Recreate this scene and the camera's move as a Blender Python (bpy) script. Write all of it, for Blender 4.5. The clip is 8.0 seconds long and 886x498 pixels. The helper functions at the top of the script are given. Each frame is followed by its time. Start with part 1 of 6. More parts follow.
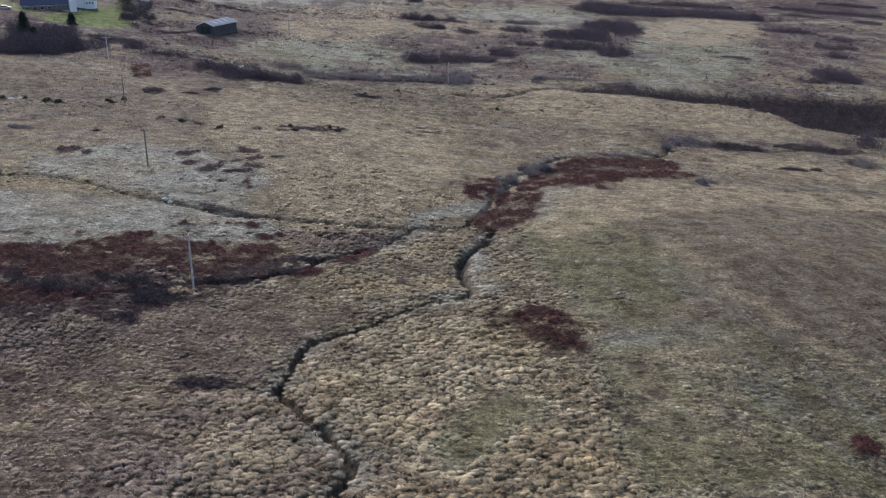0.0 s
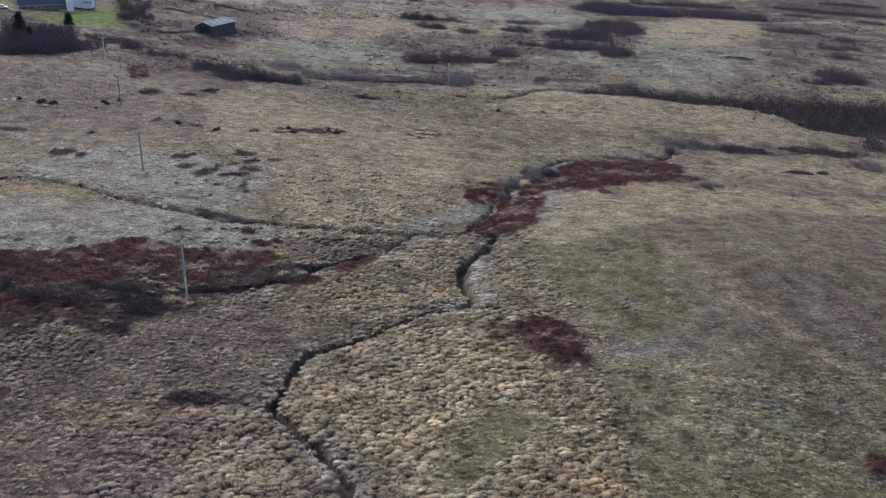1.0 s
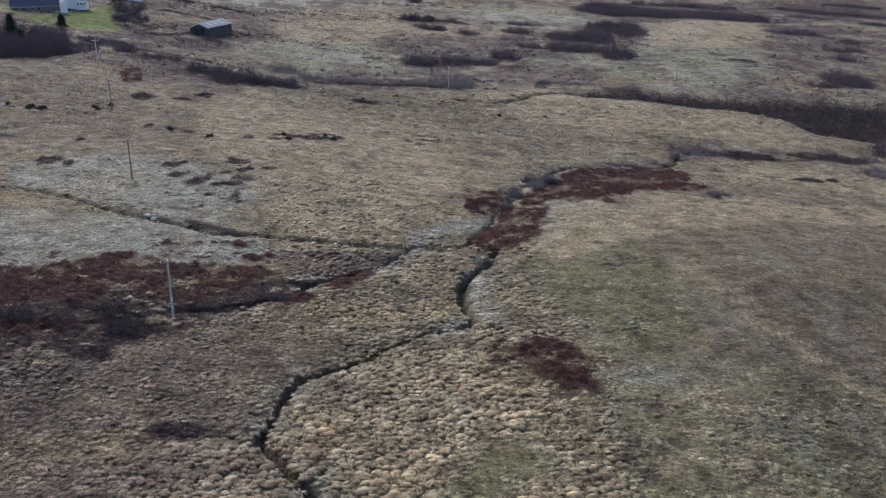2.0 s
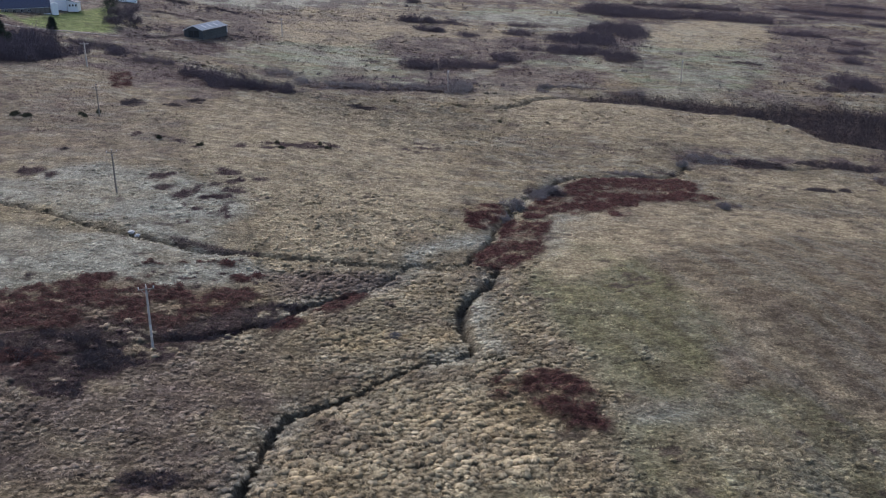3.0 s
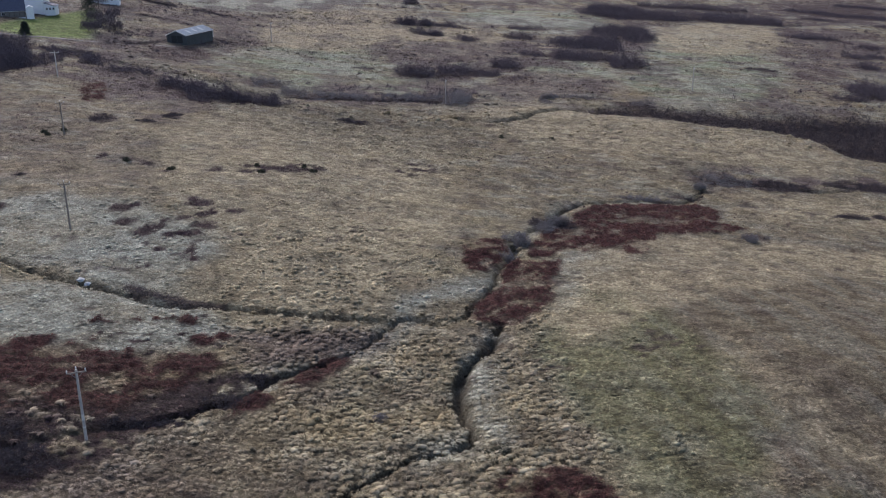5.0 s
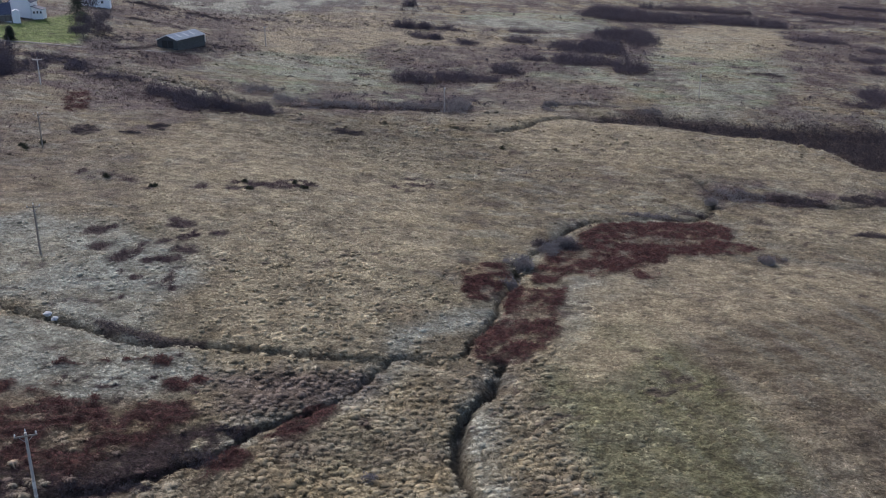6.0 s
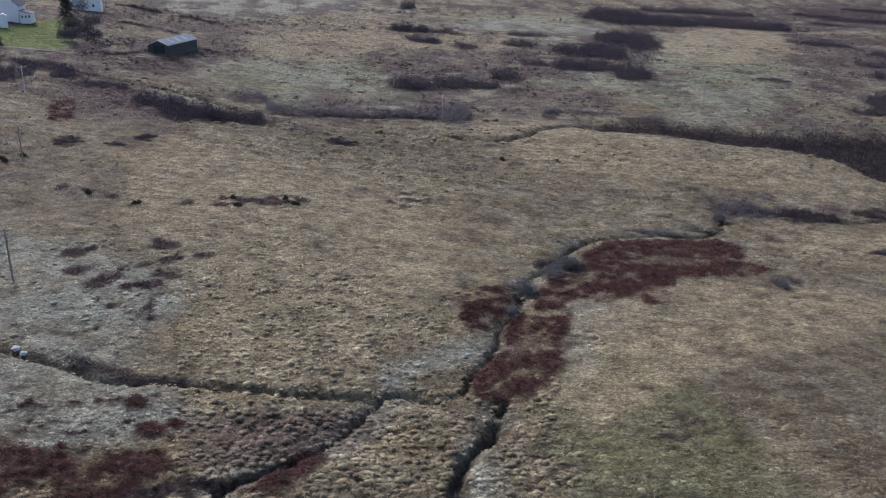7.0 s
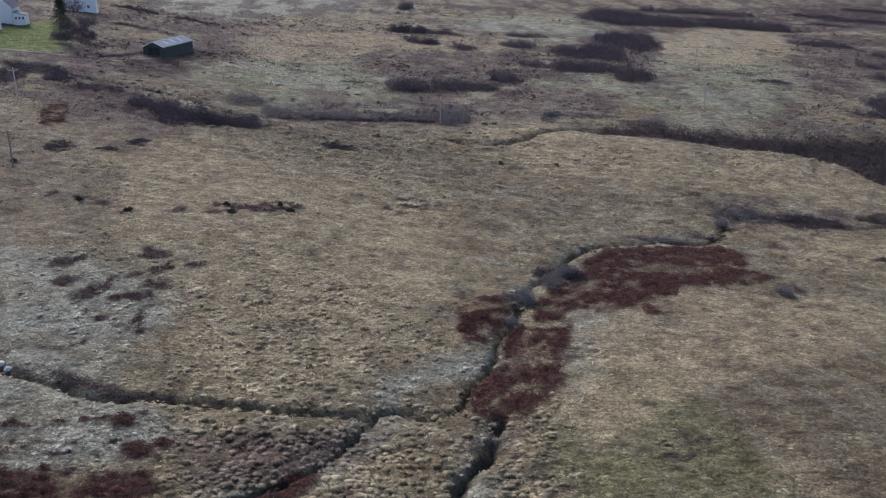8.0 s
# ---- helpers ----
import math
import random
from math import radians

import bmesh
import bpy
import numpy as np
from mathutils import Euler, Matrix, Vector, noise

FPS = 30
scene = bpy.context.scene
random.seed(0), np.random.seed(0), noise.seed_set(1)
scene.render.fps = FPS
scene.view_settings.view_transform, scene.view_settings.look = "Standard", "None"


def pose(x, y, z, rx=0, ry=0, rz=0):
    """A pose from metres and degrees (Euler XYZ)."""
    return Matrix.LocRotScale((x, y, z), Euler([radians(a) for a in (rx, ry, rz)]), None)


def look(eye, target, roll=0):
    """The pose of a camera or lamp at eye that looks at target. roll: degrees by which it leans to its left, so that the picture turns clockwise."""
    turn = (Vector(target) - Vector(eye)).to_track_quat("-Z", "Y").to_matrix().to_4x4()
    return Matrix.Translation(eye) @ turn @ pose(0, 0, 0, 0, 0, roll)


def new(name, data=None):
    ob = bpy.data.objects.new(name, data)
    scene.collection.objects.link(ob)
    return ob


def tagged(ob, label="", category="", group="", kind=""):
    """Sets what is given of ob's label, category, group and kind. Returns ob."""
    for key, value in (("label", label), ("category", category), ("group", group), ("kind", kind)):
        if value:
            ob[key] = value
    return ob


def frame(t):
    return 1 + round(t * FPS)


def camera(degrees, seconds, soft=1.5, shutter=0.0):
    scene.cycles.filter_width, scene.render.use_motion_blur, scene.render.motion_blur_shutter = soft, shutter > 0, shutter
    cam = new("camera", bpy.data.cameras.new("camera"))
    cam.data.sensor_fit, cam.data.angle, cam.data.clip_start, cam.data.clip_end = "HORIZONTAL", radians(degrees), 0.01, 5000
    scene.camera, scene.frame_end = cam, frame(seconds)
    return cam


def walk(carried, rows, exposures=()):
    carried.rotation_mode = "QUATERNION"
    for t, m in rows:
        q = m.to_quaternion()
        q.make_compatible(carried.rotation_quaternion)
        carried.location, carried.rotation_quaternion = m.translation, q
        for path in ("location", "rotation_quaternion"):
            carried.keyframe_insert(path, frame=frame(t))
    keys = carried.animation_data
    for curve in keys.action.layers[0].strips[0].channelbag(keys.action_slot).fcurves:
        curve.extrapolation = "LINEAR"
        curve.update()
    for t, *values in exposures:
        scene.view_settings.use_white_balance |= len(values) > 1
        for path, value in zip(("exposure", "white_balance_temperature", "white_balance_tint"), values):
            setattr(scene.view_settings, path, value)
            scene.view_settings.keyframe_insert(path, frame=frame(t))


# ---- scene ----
# The camera, carried forwards over the moor at a steady height.
cam = camera(50.0, 8.0, soft=1.12)
PATH = [
    (0, pose(0, 0, 52.02, 70.7, 0.51, -0.18)),
    (0.5, pose(-0.03, 1.46, 52.03, 70.68, 0.47, -0.16)),
    (1, pose(-0.01, 3.79, 52.02, 70.65, 0.44, -0.14)),
    (1.5, pose(0.01, 6.83, 52.03, 70.65, 0.43, -0.14)),
    (3, pose(0.23, 19.06, 52.39, 70.6, 0.39, -0.16)),
    (3.5, pose(0.41, 23.87, 52.56, 70.54, 0.41, -0.16)),
    (4, pose(0.59, 28.91, 52.71, 70.51, 0.42, -0.17)),
    (4.5, pose(0.69, 34.41, 52.83, 70.47, 0.37, -0.19)),
    (6, pose(1.16, 51.29, 53.39, 70.43, 0.31, -0.23)),
    (6.5, pose(1.31, 56.44, 53.69, 70.44, 0.29, -0.25)),
    (7, pose(1.5, 60.27, 54.07, 70.42, 0.3, -0.29)),
    (7.5, pose(1.64, 62.7, 54.26, 70.4, 0.31, -0.34)),
    (8, pose(1.79, 63.84, 54.37, 70.39, 0.31, -0.36)),
]

walk(cam, PATH, [(0.0, 0.60, 5880, 16.5), (4.0, 0.54, 5880, 16.5), (8.0, 0.47, 5880, 16)])

# ---------------------------------------------------------------- daylight
world = bpy.data.worlds.new("overcast_sky")
scene.world = world
world.use_nodes = True
wn, wl = world.node_tree.nodes, world.node_tree.links
sky = wn.new("ShaderNodeTexSky")
sky.sky_type, sky.sun_disc = "NISHITA", False
sky.sun_elevation, sky.sun_rotation = radians(32), radians(-33)
sky.air_density, sky.dust_density, sky.ozone_density = 1.0, 4.0, 1.0
wl.new(sky.outputs[0], wn["Background"].inputs[0])
wn["Background"].inputs[1].default_value = 0.15
sun = new("sun", bpy.data.lights.new("sun", "SUN"))
sun.data.energy, sun.data.angle, sun.data.color = 1.5, radians(30), (1.0, 0.97, 0.93)
sun.matrix_world = look((-45, 70, 52), (0, 0, 0))

# ---------------------------------------------------------------- small tools
def hash01(ix, iy, seed):
    h = (ix.astype(np.int64) * 374761393 + iy.astype(np.int64) * 668265263 + seed * 1442695041) & 0xFFFFFFFF
    h = ((h ^ (h >> 13)) * 1274126177) & 0xFFFFFFFF
    return ((h ^ (h >> 16)) & 0xFFFF) / 65535.0


def vnoise(x, y, seed=0):
    """Smooth value noise, 0 to 1, one lattice cell a unit."""
    ix, iy = np.floor(x), np.floor(y)
    fx, fy = x - ix, y - iy
    fx, fy = fx * fx * (3 - 2 * fx), fy * fy * (3 - 2 * fy)
    a, b = hash01(ix, iy, seed), hash01(ix + 1, iy, seed)
    c, d = hash01(ix, iy + 1, seed), hash01(ix + 1, iy + 1, seed)
    return (a * (1 - fx) + b * fx) * (1 - fy) + (c * (1 - fx) + d * fx) * fy


def fbm(x, y, seed=0, octaves=4):
    total, amp, norm = 0, 1.0, 0
    for i in range(octaves):
        total = total + amp * vnoise(x * 2 ** i + 17.3 * i, y * 2 ** i - 9.1 * i, seed + i)
        norm, amp = norm + amp, amp * 0.55
    return total / norm


def cells(x, y, seed=0):
    """Distance to the nearest of jittered points, one a unit cell."""
    ix, iy = np.floor(x), np.floor(y)
    best = np.full(np.shape(x), 9.0)
    for dx in (-1, 0, 1):
        for dy in (-1, 0, 1):
            px = ix + dx + 0.15 + 0.7 * hash01(ix + dx, iy + dy, seed)
            py = iy + dy + 0.15 + 0.7 * hash01(ix + dx, iy + dy, seed + 5)
            best = np.minimum(best, (px - x) ** 2 + (py - y) ** 2)
    return np.sqrt(best)


def smooth(e0, e1, v):
    t = np.clip((v - e0) / (e1 - e0), 0, 1)
    return t * t * (3 - 2 * t)


def curve_through(points, step=0.8):
    """A Catmull-Rom line through plan points."""
    p = np.array(points, float)
    p = np.vstack([2 * p[0] - p[1], p, 2 * p[-1] - p[-2]])
    out = []
    for i in range(1, len(p) - 2):
        n = max(2, int(np.linalg.norm(p[i + 1] - p[i]) / step))
        t = (np.arange(n) / n)[:, None]
        a, b, c, d = p[i - 1], p[i], p[i + 1], p[i + 2]
        out.append(0.5 * (2 * b + (c - a) * t + (2 * a - 5 * b + 4 * c - d) * t ** 2 + (3 * b - a - 3 * c + d) * t ** 3))
    return np.vstack(out + [p[-2:-1]])


def line_distance(x, y, line, reach):
    """Distance to a line, and the share of its length, for points within reach (others get reach)."""
    best, share = np.full(x.shape, float(reach)), np.zeros(x.shape)
    lo, hi = line.min(0) - reach, line.max(0) + reach
    near = np.nonzero((x > lo[0]) & (x < hi[0]) & (y > lo[1]) & (y < hi[1]))[0]
    if not len(near):
        return best, share
    xs, ys = x[near], y[near]
    b, s = np.full(xs.shape, float(reach)), np.zeros(xs.shape)
    for i in range(len(line) - 1):
        ax, ay = line[i]
        dx, dy = line[i + 1] - line[i]
        pick = np.nonzero((np.abs(xs - ax) < reach + abs(dx)) & (np.abs(ys - ay) < reach + abs(dy)))[0]
        if not len(pick):
            continue
        px, py = xs[pick] - ax, ys[pick] - ay
        t = np.clip((px * dx + py * dy) / (dx * dx + dy * dy + 1e-9), 0, 1)
        d = np.hypot(px - t * dx, py - t * dy)
        better = d < b[pick]
        b[pick] = np.where(better, d, b[pick])
        s[pick] = np.where(better, (i + t) / (len(line) - 1), s[pick])
    best[near], share[near] = b, s
    return best, share


def inside(x, y, poly, soft):
    """1 well inside a plan outline, 0 well outside; soft is the half width of the rim in metres."""
    out = np.zeros(x.shape)
    p = np.array(poly, float)
    lo, hi = p.min(0) - soft, p.max(0) + soft
    near = np.nonzero((x > lo[0]) & (x < hi[0]) & (y > lo[1]) & (y < hi[1]))[0]
    if not len(near):
        return out
    xs, ys = x[near], y[near]
    odd, dist = np.zeros(xs.shape, bool), np.full(xs.shape, 1e9)
    for (ax, ay), (bx, by) in zip(p, np.roll(p, -1, 0)):
        dx, dy = bx - ax, by - ay
        cross = (ay > ys) != (by > ys)
        odd ^= cross & (xs < ax + (ys - ay) * dx / (dy if abs(dy) > 1e-9 else 1e-9))
        t = np.clip(((xs - ax) * dx + (ys - ay) * dy) / (dx * dx + dy * dy + 1e-9), 0, 1)
        dist = np.minimum(dist, np.hypot(xs - ax - t * dx, ys - ay - t * dy))
    out[near] = smooth(-soft, soft, np.where(odd, dist, -dist))
    return out


# ---------------------------------------------------------------- the lie of the land
HILLS = [0.76, 2.4, 0.32, 0.99, 2.07, 2.28, -0.62, -1.47, 3.69, -3.3, 1.06, -0.38, -2.93, 3.91, 2.24, -3.95, 5.61, -2.87, 0.56, -1.39, 1.02, 2.91, -3.15, 2.16, -3.27, 4.94, -2.61, -1.79, 3.19, -2.07, 9.54, -0.47, -2.54, 3.9, -0.38, 2.3, 2.64, -0.37, 0.64, 2.65]
BASE = (-0.28, -6.9, -1.6)
BURN_MAIN = curve_through([(62.1, 253.2), (58.9, 246.2), (56, 241), (51.7, 238.3), (43.7, 237.2), (35.4, 234), (29.8, 229.3), (24.1, 221.3), (19.4, 211.1), (15, 203.8), (13.5, 195.8), (12.1, 188.7), (9.9, 183.1), (9.1, 177.3), (7.5, 172.4), (6.3, 169.9), (5, 167), (4.2, 163.7), (3.2, 161.4), (1.3, 160.4), (-0.6, 160.5), (-2.6, 162), (-4.1, 161.9), (-5.7, 161), (-6.2, 159.1), (-7.5, 156.1), (-9.3, 151.4), (-11.1, 148), (-14, 144.6), (-16.8, 142.2), (-19.5, 139.8), (-21.2, 136.8), (-23.6, 133.8), (-26.3, 131.7), (-30.6, 127.7), (-35.3, 125.4), (-39.4, 122.2), (-43.5, 119.2), (-47.3, 115.6)])
BURN_SIDE = curve_through([(8.7, 159.5), (7.8, 155.7), (7.1, 151.9), (4.9, 148.8), (3.2, 144.6), (2.6, 138.7), (2.8, 134.6), (3.6, 130.6), (4, 128.1), (2.9, 126.4), (1.4, 125.5), (-0.6, 124.8), (-2.6, 123.8), (-5.1, 121), (-7.6, 118.6), (-9.8, 115.7), (-13.1, 112.2), (-16.2, 110), (-17.4, 106.1), (-17.8, 99.9), (-18.3, 94.9), (-18.3, 92.9), (-17, 90.6), (-15.1, 87.8), (-12.7, 84.9), (-11, 82.1), (-9.8, 79.7), (-8.8, 77.9), (-8.8, 75.1), (-9.4, 72.4), (-9.7, 69.9)])
GULLY = curve_through([(7.8, 155), (6.6, 150.8), (4.9, 148.2), (3.5, 144.6), (2.9, 138.7), (3.1, 134.6), (3.8, 131.0), (4.1, 129.0)])
SIDE_ARM = curve_through([(-18.3, 93), (-20.6, 93.7), (-22.7, 93.3), (-25.1, 93.1), (-28.1, 94)])
DITCH = curve_through([(-85, 177.4), (-78.9, 178.3), (-73.9, 176.5), (-67.3, 173.1), (-60.9, 169.7), (-54.8, 166.5), (-47.9, 163.7), (-43.6, 162.3), (-38.1, 160), (-34.1, 159.7), (-33, 160.6), (-29.9, 160.8), (-26.7, 161), (-22.7, 160.5), (-19.5, 160.4), (-16.2, 160.1), (-12.4, 160.3), (-7.2, 160.3)])
UPPER_BURN = curve_through([(60.1, 273.4), (63, 269.6), (63.9, 261.5), (65.1, 257.4), (71.7, 258.9), (77.4, 257.4), (83.5, 257.3), (90.1, 255.4), (98.1, 258)])
FAR_BURN = curve_through([(-121.6, 357.2), (-103.1, 347.6), (-84.9, 341.5), (-65.1, 333.4), (-51.9, 322.9), (-44.5, 324.4), (-26.3, 330.3), (-10.6, 336), (2.5, 338.3)], 2)
FIELD_EDGE = curve_through([(5.5, 312.8), (16, 312.1), (24.1, 318.5), (29.7, 328.6), (38.7, 336), (48.8, 336.9), (60.2, 336.2), (71.1, 332.9), (85.7, 326.7), (100.9, 324.1), (113.8, 316.1), (117.2, 300.5)], 2)
SHEEP_PATH = curve_through([(17.5, 312.4), (19.3, 294.8), (23.3, 291.8), (32.8, 289.5)])


def land(x, y):
    """The broad shape of the moor: a slope, low swells, and a rise in the distance."""
    x, y = np.asarray(x, float), np.asarray(y, float)
    z = BASE[0] + BASE[1] * x / 100 + BASE[2] * (y - 160) / 100
    k = 0
    for cy in (60, 100, 145, 200, 265, 350, 460, 620):
        for u in (-0.42, -0.21, 0, 0.21, 0.42):
            cx, s = u * (cy + 10), 0.2 * (cy + 30)
            z = z + HILLS[k] * np.exp(-((x - cx) ** 2 + (y - cy) ** 2) / (2 * s * s))
            k += 1
    r = np.maximum(y - 520, 0)
    return z + 0.05 * r * r / (r + 120)


WOOD = [(48.8, 336.9), (70.9, 332.2), (85.5, 326), (100.9, 324.1), (113.3, 314.8), (116.1, 298.2), (122, 297), (160, 285), (235, 262),
        (250, 330), (172, 352), (136, 346), (106.7, 340.5), (82.1, 343.3), (65.8, 346.9), (49.6, 342.3)]
# Each channel: line, half width, depth, how far its soft banks reach.
CHANNELS = [(BURN_MAIN, 0.41, 1.0, 4.0), (BURN_SIDE, 0.44, 1.0, 3.6), (GULLY, 0.85, 0.28, 3.0), (SIDE_ARM, 0.3, 0.3, 2.5), (DITCH, 0.50, 0.7, 3.0),
            (UPPER_BURN, 0.6, 0.8, 3.5), (FAR_BURN, 0.8, 1.3, 5.0), (FIELD_EDGE, 0.8, 1.0, 5.0), (SHEEP_PATH, 0.4, 0.25, 2.0)]


def ground_shape(x, y):
    """Height and the wetness of channel beds."""
    x, y = np.asarray(x, float), np.asarray(y, float)
    z, wet = land(x, y), np.zeros(x.shape)
    z = z - 2.5 * inside(x, y, WOOD, 9.0)
    wob = fbm(x / 2.6, y / 2.6, 3, 3) - 0.5
    z = z + (fbm(x / 16, y / 16, 11, 3) - 0.5) * 1.0 + (fbm(x / 5, y / 5, 12, 2) - 0.5) * 0.35
    old_rigs = np.exp(-(((x + 18) / 42) ** 2 + ((y - 292) / 34) ** 2))
    z = z + old_rigs * 0.50 * np.sin(y * 1.35 + 2.5 * fbm(x / 20, y / 9, 15, 2) + x * 0.03)
    knoll = smooth(14, 34, x - 0.05 * (y - 100)) * smooth(250, 200, y)
    z = z + knoll * 0.35 * (fbm((x * 0.96 + y * 0.28) / 2.4, (x * 0.28 - y * 0.96) / 15, 58, 3) - 0.5)
    for line, half, depth, reach in CHANNELS:
        d, share = line_distance(x, y, line, reach + 2)
        far = np.where(d >= reach + 2, 1.0, 0.0)
        w = half * (0.75 + 0.9 * fbm(share * len(line) / 9, share * 0 + half * 7, 21, 2))
        d = d + wob * 0.9 * (1 - far)
        if line is BURN_MAIN:  # the lower end silts up under scrub
            depth = depth * (1 - 0.75 * smooth(0.84, 0.93, share))
        cut = 1 - smooth(w * 0.55, w * 1.35, d)
        bank = np.exp(-(d / (reach * 0.5)) ** 2) * (1 - far)
        z = z - cut * depth - bank * depth * 0.35
        wet = np.maximum(wet, cut * np.minimum(1.0, depth * 2.2))
    return z, wet


# ---------------------------------------------------------------- what grows where
BRACKEN = []
BRACKEN.append([(28.1, 222.1), (33.5, 230.7), (45.0, 234.3), (56.9, 237.9), (60.9, 233.0), (57.0, 224.3), (62.2, 221.1), (57.3, 216.5), (50.2, 212.9), (42.9, 211.5), (38.4, 203.7), (37.4, 196.6), (33.0, 195.0), (33.1, 200.1), (25.8, 194.9), (22.9, 197.8), (19.3, 191.9), (15.3, 190.7), (15.8, 198.4), (18.8, 203.7), (19.7, 207.4), (24.7, 210.1)])
BRACKEN.append([(13.3, 189.5), (17.0, 187.9), (20.9, 190.1), (20.3, 184.0), (17.5, 177.5), (17.8, 171.8), (16.3, 167.1), (11.8, 160.3), (8.6, 160.0), (7.1, 159.4), (5.2, 161.7), (5.2, 168.4), (7.6, 171.0), (9.5, 174.6), (9.9, 182.2), (11.1, 186.9)])
BRACKEN.append([(4.8, 195.3), (6.6, 198.4), (11.6, 200.6), (12.3, 193.3), (10.1, 185.6), (7.7, 181.1), (6.0, 180.5), (4.4, 185.6)])
BRACKEN.append([(9.5, 121.0), (11.7, 121.6), (14.4, 121.8), (16.4, 118.9), (17.7, 114.9), (15.8, 113.0), (16.4, 111.0), (18.0, 108.5), (17.2, 106.4), (15.1, 106.4), (13.4, 106.9), (13.3, 108.5), (11.9, 110.4), (10.5, 112.9), (9.1, 115.3), (9.0, 117.9)])
BRACKEN.append([(4.8, 118.0), (6.0, 119.8), (7.0, 117.8), (5.8, 116.0)])
BRACKEN.append([(6.5, 115.0), (7.4, 116.4), (8.2, 115.0), (7.3, 113.7)])
BRACKEN.append([(5.3, 114.7), (6.1, 115.7), (6.8, 114.7), (6.0, 113.7)])
BRACKEN.append([(7.4, 117.8), (8.2, 119.0), (8.9, 117.9), (8.0, 116.8)])
BRACKEN.append([(6.6, 120.1), (7.3, 121.1), (7.9, 120.1), (7.2, 119.2)])
BRACKEN.append([(6.0, 116.0), (6.6, 116.9), (7.1, 116.0), (6.5, 115.0)])
BRACKEN.append([(-57.1, 137.9), (-55.1, 141.2), (-51.7, 143.0), (-51.2, 145.6), (-46.8, 147.3), (-43.7, 145.2), (-40.1, 144.1), (-37.1, 143.5), (-33.5, 143.2), (-31.9, 145.5), (-26.9, 145.6), (-25.4, 142.2), (-27.1, 139.3), (-28.7, 135.8), (-32.2, 134.9), (-32.5, 132.4), (-34.2, 128.2), (-38.4, 129.5), (-41.6, 129.7), (-44.8, 127.4), (-46.8, 124.6), (-50.4, 122.7), (-90, 118), (-90, 130)])
BRACKEN.append([(-48.8, 118.9), (-46.8, 118.3), (-44.6, 119.1), (-43.7, 117.7), (-44.7, 115.2), (-46.3, 113.1), (-75, 105), (-75, 114)])
BRACKEN.append([(-23.0, 135.3), (-21.4, 137.4), (-19.2, 137.1), (-18.0, 135.6), (-19.7, 131.8), (-22.1, 130.7)])
BRACKEN.append([(-34.5, 124.7), (-33.2, 125.4), (-32.8, 124.4), (-34.2, 123.4)])
BRACKEN.append([(43.5, 88.8), (45.5, 90.4), (46.8, 89.6), (46.1, 87.0), (44.2, 85.2), (42.7, 85.2)])
BRACKEN.append([(-14.2, 146.8), (-11.1, 148.2), (-10, 145.8), (-11.8, 141.7), (-15.8, 137.4), (-17.9, 138.9)])
BRACKEN.append([(-99.1, 305.2), (-97.5, 311.7), (-94.5, 310.2), (-90.7, 300.6), (-87.6, 287.4), (-89.8, 282.6), (-94.0, 290.0)])
# Grassy veins through the bracken, and small clumps as (x, y, half width, half depth).
GAPS = []
GAPS.append([(11.9, 179.9), (14.6, 181.1), (17.2, 178.0), (17.2, 176.0), (13.2, 175.3), (10.6, 170.7), (9.8, 173.0)])
GAPS.append([(12.9, 172.5), (12.0, 168.3), (8.7, 163.1), (7.0, 161.1), (7.5, 164.1), (10.6, 167.7)])
GAPS.append([(24.4, 210.0), (20.5, 205.2), (26.5, 204.8), (29.5, 213.8)])
GAPS.append([(13.7, 187.9), (16.3, 185.7), (13.7, 181.0), (12.2, 181.6)])
GAPS.append([(40.2, 223.4), (47.2, 224.0), (51.0, 221.3), (45.4, 217.3), (39.0, 218.1)])
GAPS.append([(11.1, 118.3), (13.6, 115.2), (15.8, 112.9), (15.4, 111.9), (12.9, 114.2), (11.1, 117.1)])
BRACKEN_SPOTS = [(44.7, 87.8, 1.7, 2.1), (-42.6, 152.6, 2.0, 0.6), (-39.0, 153.5, 0.8, 0.9), (-36.6, 153.9, 0.6, 0.7), (-35.1, 154.8, 0.9, 0.6), (-32.5, 154.9, 1.2, 1.5), (-29.5, 149.3, 1.9, 1.8), (-27.2, 151.3, 0.9, 1.0), (-37.0, 144.7, 0.8, 0.8), (-42.4, 147.3, 0.3, 0.4), (-44.1, 151.9, 0.6, 0.8)]
HEATHER_SPOTS = [(-42.4, 149.2, 0.6, 0.6), (-40.3, 149.2, 0.4, 0.4), (-39.6, 149.8, 0.4, 0.4), (-36.2, 149.5, 0.5, 0.5), (-33.0, 147.5, 0.4, 0.5), (-36.9, 147.4, 1.1, 0.6), (-34.4, 144.7, 0.6, 0.4), (-43.2, 172.6, 0.7, 0.7), (-31.4, 157.3, 0.6, 0.8), (-44.0, 171.1, 0.4, 0.5), (-32.5, 150.6, 0.5, 0.4), (-27.1, 147.6, 0.4, 0.5), (-38.1, 149.9, 0.5, 0.3)]
